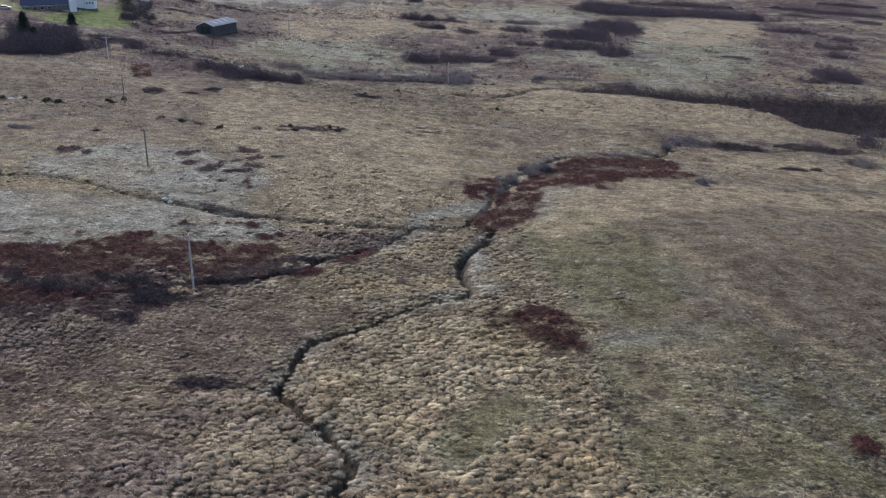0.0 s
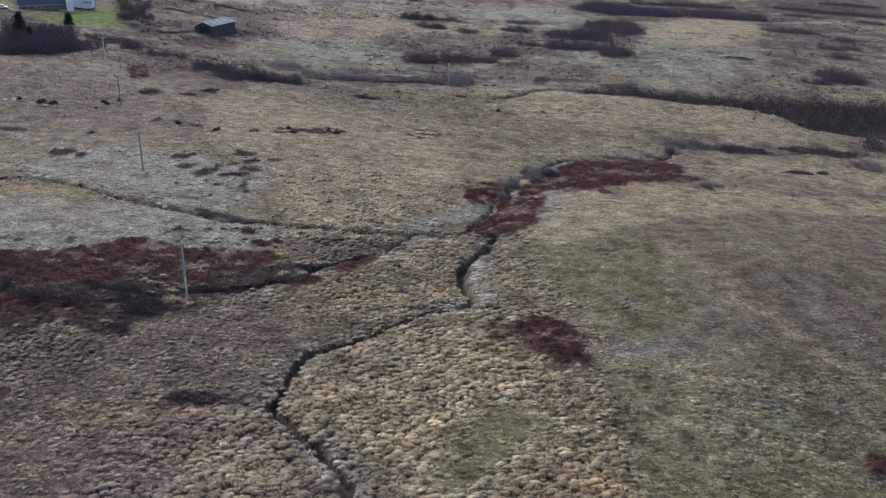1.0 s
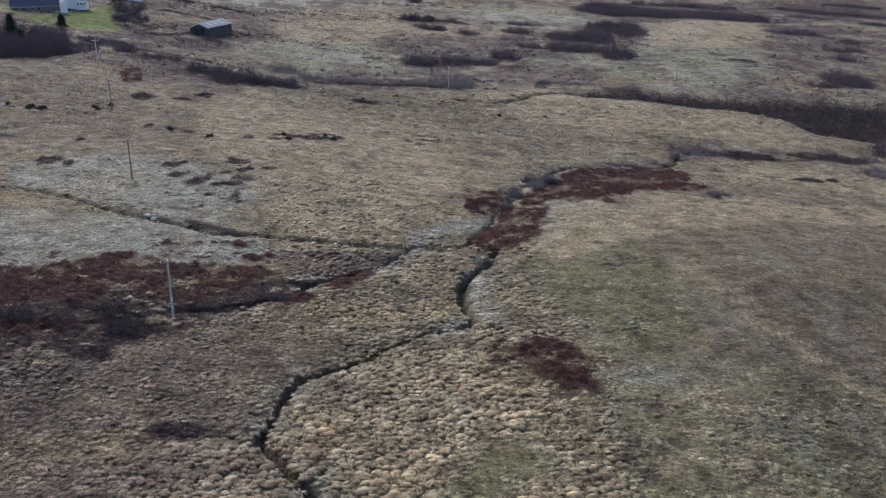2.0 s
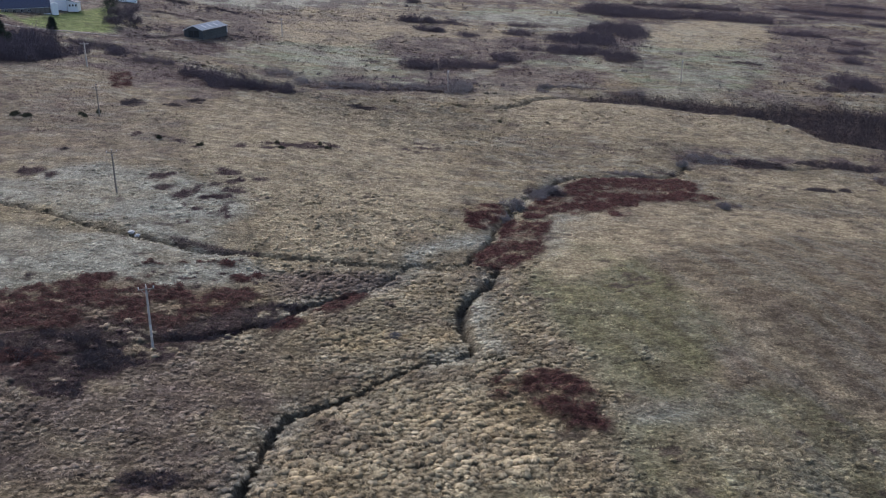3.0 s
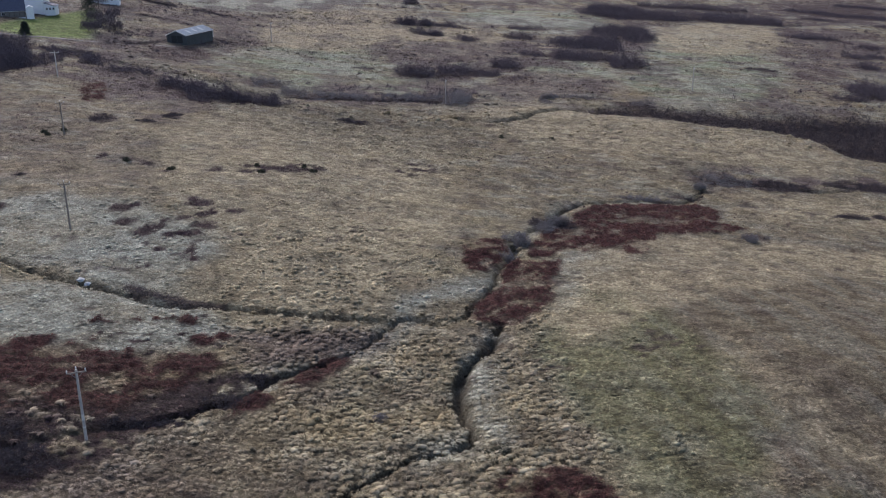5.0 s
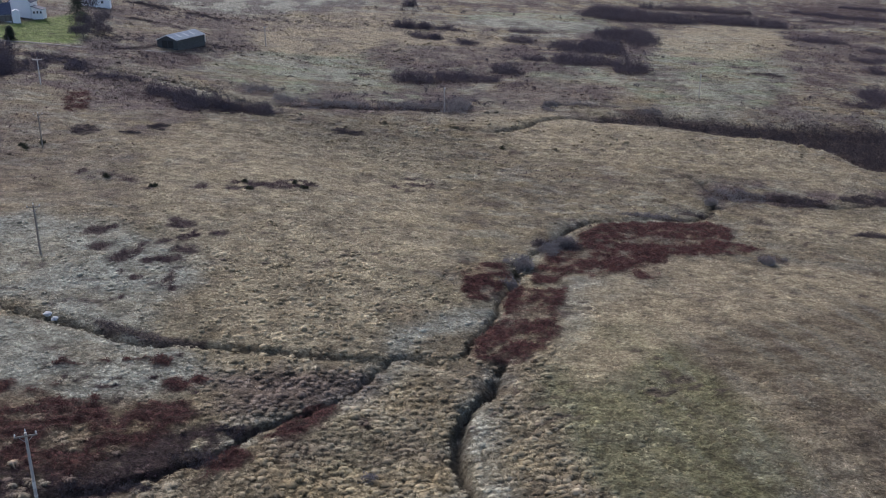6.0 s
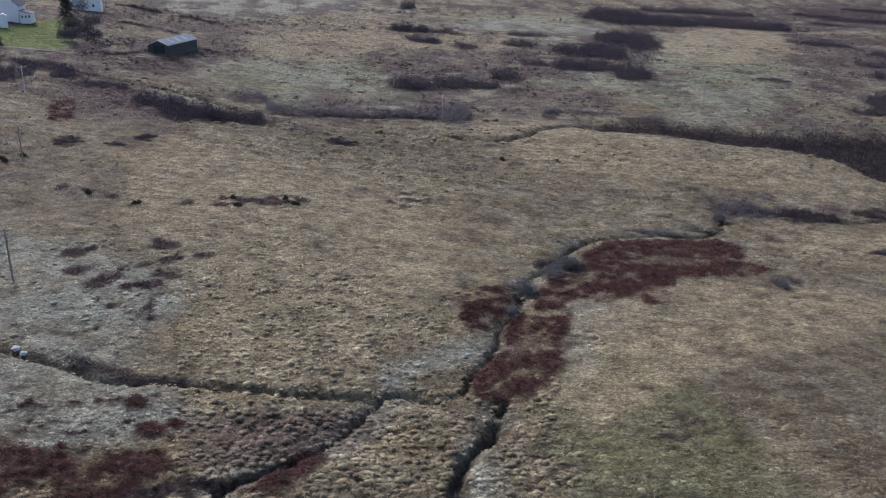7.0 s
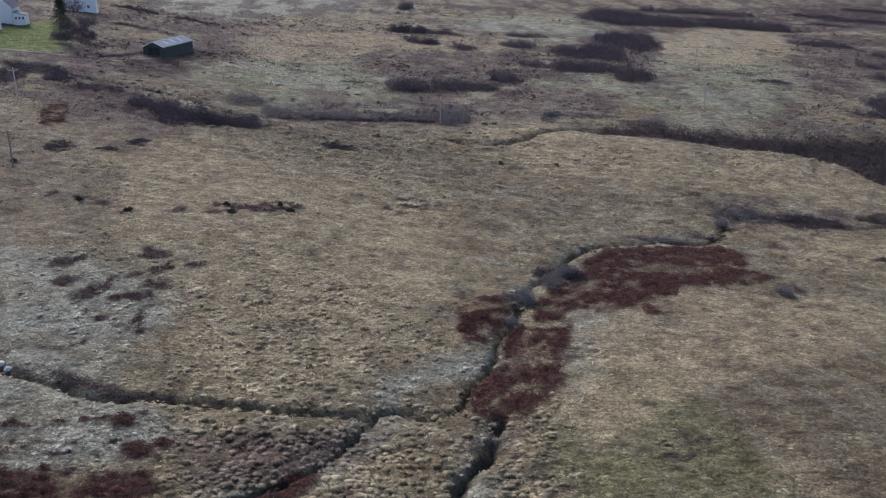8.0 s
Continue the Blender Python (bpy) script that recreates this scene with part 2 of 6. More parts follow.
HEATHER_SPOTS = HEATHER_SPOTS + [(-54.8, 198.4, 1.9, 2.3), (-52.7, 200.4, 0.9, 1.6), (-52.1, 191.3, 1.9, 1.6), (-47.6, 187.8, 1.5, 3.2), (-45.8, 190.5, 0.9, 1.8), (-43.5, 186.5, 1.2, 1.7), (-41.8, 187.7, 1.2, 1.5), (-39.9, 187.6, 1.9, 2.0), (-39.0, 192.2, 2.0, 2.1), (-41.2, 197.5, 1.5, 1.5), (-39.4, 199.0, 0.9, 1.3), (-42.4, 204.7, 2.1, 2.3), (-44.7, 206.5, 0.9, 1.4), (-39.9, 201.2, 0.7, 1.7), (-38.6, 180.7, 0.7, 2.7), (-35.7, 201.7, 1.8, 1.5), (-43.6, 195.2, 1.1, 1.2), (-46.0, 193.9, 1.0, 1.1), (-37.3, 177.0, 0.7, 1.2), (-43.3, 179.9, 0.8, 1.0), (-45.8, 181.3, 0.6, 0.8)]
HEATHER_SPOTS = HEATHER_SPOTS + [(-79.7, 198.5, 2.8, 2.6), (-74.7, 196.0, 1.0, 2.1), (-81.6, 200.0, 1.3, 1.6)]
HEATHER = []
HEATHER.append([(286.8, 849.3), (388.6, 905.9), (310.2, 730.5), (264.4, 730.2)])
HEATHER.append([(-165.9, 366.8), (-157.6, 377.5), (-141.1, 361.6), (-132.7, 352.5), (-121.8, 314.0), (-128.8, 304.2), (-137.4, 299.7), (-190, 300), (-190, 345)])
HEATHER.append([(-106.9, 377.1), (-86.6, 399.2), (-80.4, 377.6), (-87.6, 363.4), (-100.5, 359.8)])
HEATHER.append([(-29.7, 91.8), (-28.6, 94.8), (-24.5, 94.5), (-23.8, 92.8), (-26, 91.6)])
HEATHER.append([(-47.5, 227.1), (-38.5, 236.7), (-21.8, 239.5), (-20, 237.5), (-36.6, 227.7)])
HEATHER.append([(-12.1, 240.9), (-7.1, 251.6), (-0.1, 253.1), (-0.7, 245.6), (-7.7, 239.5)])
HEATHER.append([(-70.8, 235.6), (-64.7, 233), (-53.5, 226.9), (-53, 223.5), (-61.7, 227.3), (-69.3, 230.3)])
HEATHER.append([(-101.5, 333.9), (-84.3, 334), (-64.8, 319), (-50.8, 316.8), (-50.1, 305.8), (-65.1, 297.5), (-83.1, 310.6), (-97.7, 323)])
HEATHER.append([(-50.7, 123.4), (-47.0, 125.3), (-44.9, 127.7), (-41.7, 130.1), (-38.5, 129.9), (-34.3, 128.5), (-32.2, 134.9), (-27.8, 139.2), (-22.6, 141.2), (-21.8, 138.5), (-23.0, 135.3), (-26.2, 131.6), (-29.1, 127.6), (-32.8, 125.0), (-32.6, 118.3), (-37.2, 120.5), (-36.0, 114.8), (-39.2, 111.5), (-40.7, 107.5), (-44.0, 108.0), (-90, 100), (-90, 118)])
HEATHER.append([(-48.2, 117.7), (-43.6, 119.9), (-35.2, 125.0), (-30.4, 126.7), (-30.7, 120.7), (-34.0, 116.9), (-37.6, 113.3), (-39.1, 108.3), (-42.5, 107.0), (-43.7, 107.4), (-80, 100), (-80, 112)])
STRAW = []
STRAW.append([(14.7, 160.5), (23.6, 188.7), (34.8, 204.1), (45.1, 211.3), (61.7, 209.7), (79.6, 208.8), (104.1, 214.3), (95.3, 195.1), (59.7, 186.1), (42.6, 172.3), (27.7, 160.2), (18.6, 151.0)])
STRAW.append([(7.7, 335.2), (44.1, 338.4), (75.5, 316.4), (102.5, 311.2), (114.6, 288.0), (94.8, 260.7), (70.7, 280.3), (37.2, 283.5), (13.9, 295.2)])
STRAW.append([(-19.2, 222.4), (2.4, 223.9), (4.8, 207.7), (-8.5, 162.1), (-22.5, 161.6), (-33.1, 171.3), (-30.9, 192.1)])
STRAW.append([(-12.4, 94.8), (-1.9, 118.9), (5.8, 118.8), (7.8, 103.9), (13.8, 97.1), (4.5, 91.3), (-3.9, 85.8), (-9.6, 85.2)])
STRAW.append([(118.7, 600.2), (202.9, 671.6), (195.1, 575.9), (131.7, 477.9), (102.9, 488.7)])
STRAW.append([(-78.5, 566.3), (-28.1, 607.2), (-26.8, 509.5), (-57.2, 444.6), (-79.2, 438.1)])
STRAW.append([(64.7, 248.3), (96.4, 247.3), (117.9, 244.8), (109.1, 225.4), (81.9, 223.0), (62.7, 228.9)])
STRAW.append([(38.4, 154.4), (41.7, 138.3), (52.7, 101.1), (51.6, 98.6), (38.6, 136.3), (35.9, 147.4)])
STRAW.append([(-69.1, 275.5), (-39.3, 298.2), (-0.3, 287.9), (2.3, 211.7), (-20.6, 183.0), (-35.3, 190.7), (-52.7, 216.9)])
STRAW.append([(-80.6, 446.7), (-65.5, 513.1), (-19.5, 559.0), (37.0, 530.9), (28.8, 495.5), (-16.9, 479.5), (-44.8, 424.4), (-69.0, 420.9)])
STRAW.append([(21.5, 104.0), (30.1, 111.2), (40.8, 112.7), (37.1, 103.2), (27.7, 98.6), (22.8, 85.7), (20.0, 89.3)])
STRAW.append([(27.7, 95.8), (33.6, 98.3), (34.8, 89.7), (30.8, 83.3), (26.4, 86.1)])
HEATH = []
HEATH.append([(-166.9, 369.1), (-141.7, 369.0), (-117.2, 365.1), (-91.3, 345.0), (-78.3, 331.5), (-62.0, 306.9), (-77.3, 289.3), (-86.3, 285.2), (-100.2, 308.7), (-121.7, 308.8), (-137.4, 299.7)])
HEATH.append([(28.8, 495.5), (54.6, 521.0), (84.9, 584.4), (129.5, 618.8), (109.7, 537.0), (85.6, 428.4), (71.8, 437.6), (29.0, 412.8)])
HEATH.append([(103.0, 718.5), (239.4, 796.2), (403.7, 885.3), (332.1, 724.3), (219.3, 649.5), (157.7, 646.1), (95.5, 633.0)])
HEATH.append([(-16.1, 425.0), (31.0, 442.9), (34.0, 414.7), (18.1, 387.3), (-13.6, 378.1)])
HEATH.append([(209.7, 643.5), (257.9, 650.8), (228.5, 592.5), (193.5, 571.0)])
HEATH.append([(-45.7, 350.4), (13.2, 377.4), (13.6, 333.6), (-15.8, 327.0), (-41.5, 315.9)])
HEATH.append([(64.4, 271.1), (95.2, 271.7), (125.3, 279.8), (117.3, 260.7), (89.2, 253.4), (60.9, 251.6)])
HEATH.append([(230.1, 596.9), (264.5, 603.2), (208.7, 465.6), (183.1, 456.8)])
HEATH.append([(-133.5, 369.9), (-109.8, 419.7), (-100.1, 389.3), (-106.4, 363.6), (-123.2, 351.4)])
HEATH.append([(-76.7, 280.2), (-66.9, 287.9), (-63.2, 271.2), (-72.8, 265.0)])
HEATH[0] = HEATH[0] + [(-190, 310), (-190, 350)]
PALE = []
PALE.append([(4.8, 577.6), (42.1, 629.5), (74.9, 622.7), (102.7, 609.7), (87.1, 573.1), (56.9, 576.7), (26.1, 573.4)])
PALE.append([(-85.4, 194.4), (-74.3, 193.1), (-60.8, 187.1), (-51.2, 184.7), (-41.5, 176), (-35.8, 168.7), (-34.9, 161.1), (-49.4, 165.4), (-67.8, 174.6), (-81.9, 180.3)])
PALE.append([(-80.2, 166.4), (-64.3, 164.5), (-47.2, 157.1), (-33.1, 154.1), (-29.8, 146.1), (-44.5, 147.1), (-55.3, 139), (-64.9, 131.3)] + [(-95, 130), (-95, 170)])
PALE.append([(-60.4, 189.3), (-52.1, 188.3), (-41.9, 183.2), (-37.6, 181.4), (-37.5, 176.1), (-40.4, 167.6), (-46.6, 166.4), (-51.2, 167.9)])
PALE.append([(-6.7, 166.2), (-2.4, 171.2), (3.4, 178.6), (7.3, 181.9), (8, 177.2), (5.5, 171.8), (0.5, 168.3), (-3.5, 163.3), (-6.1, 162)])
PALE.append([(5.3, 148.8), (7.2, 146.5), (7.8, 136.5), (8.4, 129.5), (8.2, 126.3), (5.6, 129.7), (4.3, 136.7), (4, 144.6)])
PALE.append([(22.2, 193.6), (28.9, 193.4), (35.6, 193.1), (27.3, 184.9), (20.6, 172.4), (16.8, 165.6), (15.8, 165.6), (18.5, 176)])
PALE.append([(-7.1, 158), (-4, 159.5), (-6, 152.1), (-8.5, 146.5), (-10.5, 144.4), (-9.3, 148.6)])
PALE.append([(19.2, 112.4), (25.4, 113.3), (37.7, 113.4), (36.8, 111.7), (27.2, 108.4), (20.4, 109.1)])
PALE.append([(25.2, 545.2), (141.2, 598.5), (175, 594.7), (159, 543.8), (114.7, 514.4), (117.8, 551.2)])
PALE.append([(-78.1, 197.7), (-68.4, 204), (-53.9, 200.6), (-44.1, 194.2), (-34, 187.7), (-33.6, 176.7), (-37.7, 168.2), (-44.9, 169.9), (-57.3, 173.6), (-70.5, 180.2)])
PALE.append([(-62.9, 162.7), (-55.4, 164), (-42.7, 162.4), (-30.4, 161.3), (-27.7, 155.8), (-34, 153.2), (-43.9, 153.6), (-49.8, 149.2), (-55.4, 145.2)])
PALE.append([(-45.8, 155), (-38.6, 155.1), (-27.9, 155.9), (-25.5, 153.3), (-27.4, 149.6), (-33.5, 145.4), (-40.3, 142.2)])
PALE.append([(-147.8, 549.7), (-117.7, 518.2), (-98.7, 514.3), (-83.6, 547.5), (-64.2, 595.7), (-42.6, 636.8), (-44.9, 666.7)] + [(-160, 720)])
GREEN = []
GREEN.append([(16.1, 154.7), (23.6, 152.3), (29.3, 146.9), (33.9, 131.1), (31.9, 118.8), (23, 116.4), (17.5, 126.6), (15.5, 139.2)])
GREEN.append([(28.3, 103.6), (38.5, 109.8), (41.9, 99.1), (36.3, 78.2), (26.2, 73.7), (25, 85.1)])
GREEN.append([(2.7, 94.5), (7.3, 96.1), (10.6, 91.7), (5.1, 80.6), (0.6, 76.6), (-0.9, 80.2)])
GREEN.append([(-77.4, 395.8), (-63.2, 426.2), (-45.6, 439), (-24.2, 415.8), (-21.6, 352.8), (-33.6, 337.9), (-51.2, 336.2), (-65.8, 354.9), (-76.4, 367.3)])
GREEN.append([(90.6, 463.9), (128.5, 515.9), (152.6, 507.3), (150, 443.5), (122, 383.7), (88.9, 368.7), (73.5, 383.2)])
GREEN.append([(10.1, 618.9), (44.7, 651.4), (77.5, 639.8), (103.8, 599.7), (95.8, 572.6), (67.5, 561.4), (33.9, 584.1), (9.6, 586.3)])
GREEN.append([(35.9, 434.7), (53.3, 450.3), (67.8, 427.9), (68.6, 397.7), (45.4, 388), (30.5, 396.4)])
GREEN.append([(-73.2, 354.6), (-39.8, 380.1), (-5.6, 379.1), (-5, 350), (-34.9, 339.9), (-61, 337.7)])
GREEN.append([(92.4, 496.8), (132.1, 561.9), (154.4, 529), (146.6, 452), (115, 373.3), (77.2, 357.8), (67.1, 380)])
GREEN.append([(17.7, 167.2), (23.5, 172.4), (29.9, 168.9), (32.8, 159.2), (35.3, 151.2), (35.8, 142.5), (22.1, 142.8), (19.8, 151.6), (17, 156.9)])
GREEN.append([(15.8, 151.3), (29.3, 158.0), (38.6, 147.0), (37.5, 131.8), (29.0, 112.8), (20.0, 116.3), (17.5, 126.6), (15.5, 138.8)])
GREEN.append([(-62.3, 426.0), (-31.3, 444.0), (-14.6, 408.4), (-0.2, 391.8), (-4.5, 361.7), (-39.1, 366.5), (-58.7, 383.4)])
GREEN.append([(33.8, 649.3), (89.6, 672.9), (105.2, 624.7), (74.1, 579.4), (42.8, 614.7)])
GREEN.append([(18.8, 109.0), (39.3, 117.6), (55.8, 108.1), (42.1, 77.7), (18.1, 72.1), (18.6, 87.9)])
GREEN.append([(21.4, 174.8), (30.2, 181.4), (34.1, 162.3), (33.4, 149.2), (12.5, 148.1), (15.8, 159.8)])
BROWN_SLOPE = [(-132.1, 287.3), (-91.9, 281.6), (-65.5, 248.0), (-57.4, 209.6), (-74.2, 203.4), (-99.0, 209.6), (-150, 205), (-150, 300)]
RUSSET = []
RUSSET.append([(-24.7, 116.7), (-21.0, 118.4), (-19.1, 112.4), (-20.8, 108.4), (-23.9, 112.0)])
RUSSET.append([(-79.5, 480.4), (-72.2, 565.7), (-40.5, 607.1), (-22.5, 557.9), (-32.9, 505.4), (-47.8, 457.1), (-70, 453.4)])
RUSSET.append([(-21.5, 536), (9.1, 554), (34.8, 511.1), (48.9, 495.8), (37.2, 449.5), (7.1, 421.2), (-16.4, 425.8), (-29.2, 454.4)])
RUSSET.append([(20.6, 396.9), (39.6, 407.1), (62.3, 396.4), (62.7, 366.9), (41.1, 354.5), (20.1, 355.4), (13.6, 367.9)])
RUSSET.append([(214.1, 643.4), (272.6, 646.7), (189, 460.6), (135.4, 393.3), (147.3, 442.3), (182.1, 522.2), (183, 572.5)])
RUSSET.append([(282.1, 862.5), (398.1, 927.3), (294.9, 696.3), (254.2, 703.5)])
RUSSET.append([(-116.6, 362), (-99.4, 385.7), (-83.3, 396.3), (-77.8, 365.9), (-85.2, 348.4), (-100.6, 355.2)])
RUSSET.append([(-154.3, 504.4), (-139.7, 513.9), (-107.2, 476.3), (-97.7, 447.5), (-112.8, 446.2), (-128.6, 454.9)])
RUSSET.append([(105.3, 346.3), (125.7, 367.9), (147, 367.2), (139.3, 349.9), (119.1, 350.5)])
RUSSET.append([(-26.5, 152.6), (-7, 157.8), (-7.8, 152), (-12.7, 144.2), (-20.1, 142.5), (-26.3, 141.6), (-23.9, 147)])
RUSSET.append([(-108.1, 333.5), (-86.7, 342.2), (-64.6, 312.3), (-65.1, 291.7), (-78.6, 290.8), (-97.7, 309.6)])
RUSSET.append([(-16.8, 475.5), (32.5, 508.2), (30.7, 438.7), (4.8, 426.3), (-16.4, 424.9)])
RUSSET.append([(284.0, 833.9), (415.0, 910.7), (334.6, 730.1), (284.4, 730.9)])
RUSSET.append([(-106.5, 504.8), (-75.3, 541.8), (-60.9, 433.8), (-74.8, 412.5), (-87.2, 427.4)])
RUSSET.append([(-97.4, 325.7), (-84.3, 332.6), (-72.2, 298.1), (-81.5, 285.7), (-89.3, 295.4)])
# Belts of scrub: name, plan line, height, half depth, label.
SCRUB = []
SCRUB.append(("low_scrub", [(-114.9, 375.3), (-108.9, 380.6), (-103.7, 390.5), (-100.2, 401.3)], 1.7, 1.4, "low dark hedge beside the farm track"))
SCRUB.append(("low_scrub", [(-146.6, 513.1), (-142.4, 516.2), (-131.6, 504.3), (-124.2, 501.1)], 1.8, 2.5, "dark heathery bank below the pale field"))
SCRUB.append(("low_scrub", [(-126.8, 453.7), (-118.6, 452.5), (-110.3, 450.8), (-103.2, 445.2)], 1.1, 2.2, "low dark heathery bank above the barn"))
SCRUB.append(("low_scrub", [(-115.5, 500.5), (-108.7, 500.7), (-97.3, 488.8)], 0.9, 3, "low brown heathery bank on the hill"))
SCRUB.append(("low_scrub", [(-88.7, 416.5), (-81.6, 417), (-76.7, 415)], 1.2, 1.2, "low dark scrub beside the barn"))
SCRUB.append(("low_scrub", [(-43.1, 164.1), (-39.3, 162.4), (-35.7, 161.2), (-33, 160.8), (-29.9, 161)], 0.8, 1.0, "low dark heathery scrub along a burn"))
SCRUB_LINES = [(curve_through(s[1], 2.5), s[3]) for s in SCRUB]
# Clumps of scrub: (x, y, half width, half depth, height).
HILL_COPSES = [(-5.1, 391.6, 10.0, 7.1, 4.0), (11.4, 398.3, 11.8, 7.5, 3.5), (26.7, 416.4, 6.2, 5.5, 3.0), (40.5, 453.4, 6.1, 5.1, 2.5), (59.9, 452.0, 14.2, 12.2, 3.5), (77.2, 432.9, 7.3, 12.9, 4.0), (151.1, 383.9, 7.0, 3.9, 3.0), (167.4, 400.0, 10.1, 13.2, 5.0), (27.2, 414.5, 7.0, 1.5, 2.5), (-16.9, 549.5, 9.0, 10.1, 3.0), (2.4, 551.6, 11.3, 4.5, 2.5), (-5.8, 513.9, 9.1, 8.2, 2.5), (13.8, 500.4, 6.2, 11.8, 2.5), (46.2, 560.4, 11.6, 5.8, 3.0), (39.4, 519.4, 8.1, 7.4, 2.5), (77.0, 501.4, 8.9, 25.8, 3.5), (98.0, 554.1, 14.4, 29.5, 4.0), (64.0, 497.7, 10.2, 16.6, 2.5)]
EDGE_COPSES = [(274.0, 760.6, 20.4, 11.3, 1.6), (306.8, 747.0, 40.4, 15.5, 1.6), (342.9, 829.3, 24.3, 13.8, 1.6), (301.5, 686.1, 9.9, 13.7, 1.6), (263.2, 702.9, 17.7, 6.9, 1.6), (-16.4, 621.6, 6.9, 1.0, 5.0), (116.1, 689.5, 20.8, 8.9, 4.0), (126.5, 659.8, 36.1, 22.8, 4.0), (182.3, 730.2, 43.8, 6.0, 4.0), (181.4, 688.8, 27.6, 3.3, 3.0), (192.2, 661.1, 32.6, 15.6, 4.0), (213.1, 595.9, 18.9, 9.1, 3.0), (207.6, 515.1, 7.0, 6.7, 2.5), (222.1, 526.0, 5.7, 7.9, 2.5), (195.7, 475.1, 5.6, 6.7, 2.5), (234.2, 563.5, 6.1, 6.2, 2.0)]
LAWN_SCRUB = [(-140.1, 323.5, 6.8, 24.3, 2.8), (-136.1, 322.1, 8.1, 21.1, 2.8), (-127.9, 321.4, 8.2, 15.1, 2.8), (-129.1, 333.1, 6.0, 7.5, 2.2), (-121.0, 328.7, 5.8, 12.9, 1.4), (-75.9, 318.7, 6.2, 5.4, 3.2), (-64.7, 312.3, 8.4, 6.6, 3.5), (-51.7, 310.8, 8.8, 5.0, 2.6), (-66.2, 302.8, 3.5, 1.9, 1.5), (-94.7, 331.5, 7.6, 4.8, 2.2), (-107.2, 341.1, 4.2, 5.9, 2.2), (-118.1, 348.0, 8.4, 5.7, 2.5), (-133.5, 315.7, 4.9, 12.8, 4.0), (-126.9, 316.8, 6.1, 10.0, 4.0), (-148.1, 342.0, 4.6, 5.7, 4.0), (-136.1, 347.2, 6.6, 7.0, 3.5)]
BURN_WILLOWS = [(49.0, 354.9, 9.8, 2.4, 2.0), (35.1, 348.5, 2.3, 4.6, 1.5), (64.9, 350.5, 7.5, 3.2, 2.2), (4.6, 343.3, 7.3, 10.2, 3.0), (-8.6, 340.4, 8.6, 5.8, 1.8), (-21.3, 334.2, 7.9, 3.1, 1.8), (-32.1, 331.6, 7.2, 4.8, 1.8), (-43.3, 333.4, 5.6, 6.6, 2.0), (-55.1, 343.7, 6.9, 8.6, 2.2), (-98.1, 217.1, 3.3, 1.3, 0.9), (67.4, 259.0, 7.4, 4.5, 1.1), (44.3, 239.0, 7.5, 1.0, 1.2), (113.3, 248.1, 4.3, 5.7, 2.0), (61.6, 213.9, 2.7, 2.8, 1.0), (14.0, 201.3, 2.4, 1.0, 2.0), (-35.8, 324.6, 6.9, 4.1, 1.2)]
HEATH_SCRUB = [(-70.7, 268.2, 2.2, 1.9, 0.8), (-66.8, 277.3, 2.0, 4.2, 0.8), (-23.0, 295.6, 4.5, 4.2, 0.7), (-81.1, 266.9, 3.4, 4.4, 1.0), (-80.0, 216.2, 1.5, 1.0, 0.7), (81.0, 257.3, 8.9, 4.3, 0.9), (106.1, 263.0, 11.5, 4.4, 1.4), (55.3, 243.2, 4.1, 1.0, 1.6), (89.1, 234.9, 4.6, 1.6, 0.8), (96.1, 236.8, 1.8, 2.5, 0.8), (21.8, 212.7, 4.1, 3.7, 1.7), (-28.0, 396.2, 5.0, 1.8, 1.2), (136.9, 442.7, 6.4, 4.1, 1.0)]
NEAR_SCRUB = [(-26.9, 94.4, 3.0, 1.6, 0.7), (-58.3, 121.0, 1.2, 1.8, 2.0), (-52.3, 117.6, 2.8, 1.7, 2.2), (-45.4, 119.5, 2.3, 1.0, 1.5), (-39.5, 117.1, 2.3, 1.7, 1.6), (-44.3, 123.2, 3.6, 1.5, 1.3), (-38.8, 117.9, 3.6, 2.8, 1.3), (-32.7, 127.2, 2.7, 1.0, 1.2), (-23.7, 134.3, 2.8, 1.6, 1.5), (-40.2, 109.7, 2.1, 1.7, 0.9), (-20.0, 140.2, 2.4, 1.0, 0.9), (-28.3, 128.8, 2.3, 1.0, 1.0), (-47.6, 116.9, 2.8, 1.9, 1.5)]
CLUMPS = HILL_COPSES + EDGE_COPSES + LAWN_SCRUB + BURN_WILLOWS + HEATH_SCRUB + NEAR_SCRUB
LAWN = [[(-156.5, 382.9), (-151, 401.3), (-148.5, 424.5), (-144.3, 450.2), (-128.2, 403), (-121.9, 377.7), (-134.4, 366.4), (-149.1, 371.9)] + [(-200, 420), (-200, 432)]]


def spots(x, y, which, rim=0.35):
    """1 in small oval clumps, 0 outside."""
    m = np.zeros(x.shape)
    for cx, cy, rx, ry, *_ in which:
        near = np.nonzero((np.abs(x - cx) < rx * 1.6 + 1) & (np.abs(y - cy) < ry * 1.6 + 1))[0]
        d = np.hypot((x[near] - cx) / rx, (y[near] - cy) / ry)
        m[near] = np.maximum(m[near], smooth(1 + rim, 1 - rim, d))
    return m


def union(shapes, x, y, soft):
    m = np.zeros(x.shape)
    for s in shapes:
        near = np.mean([p[1] for p in s]) < 230
        m = np.maximum(m, inside(x, y, s, min(soft, 2.6) if near else soft))
    return m


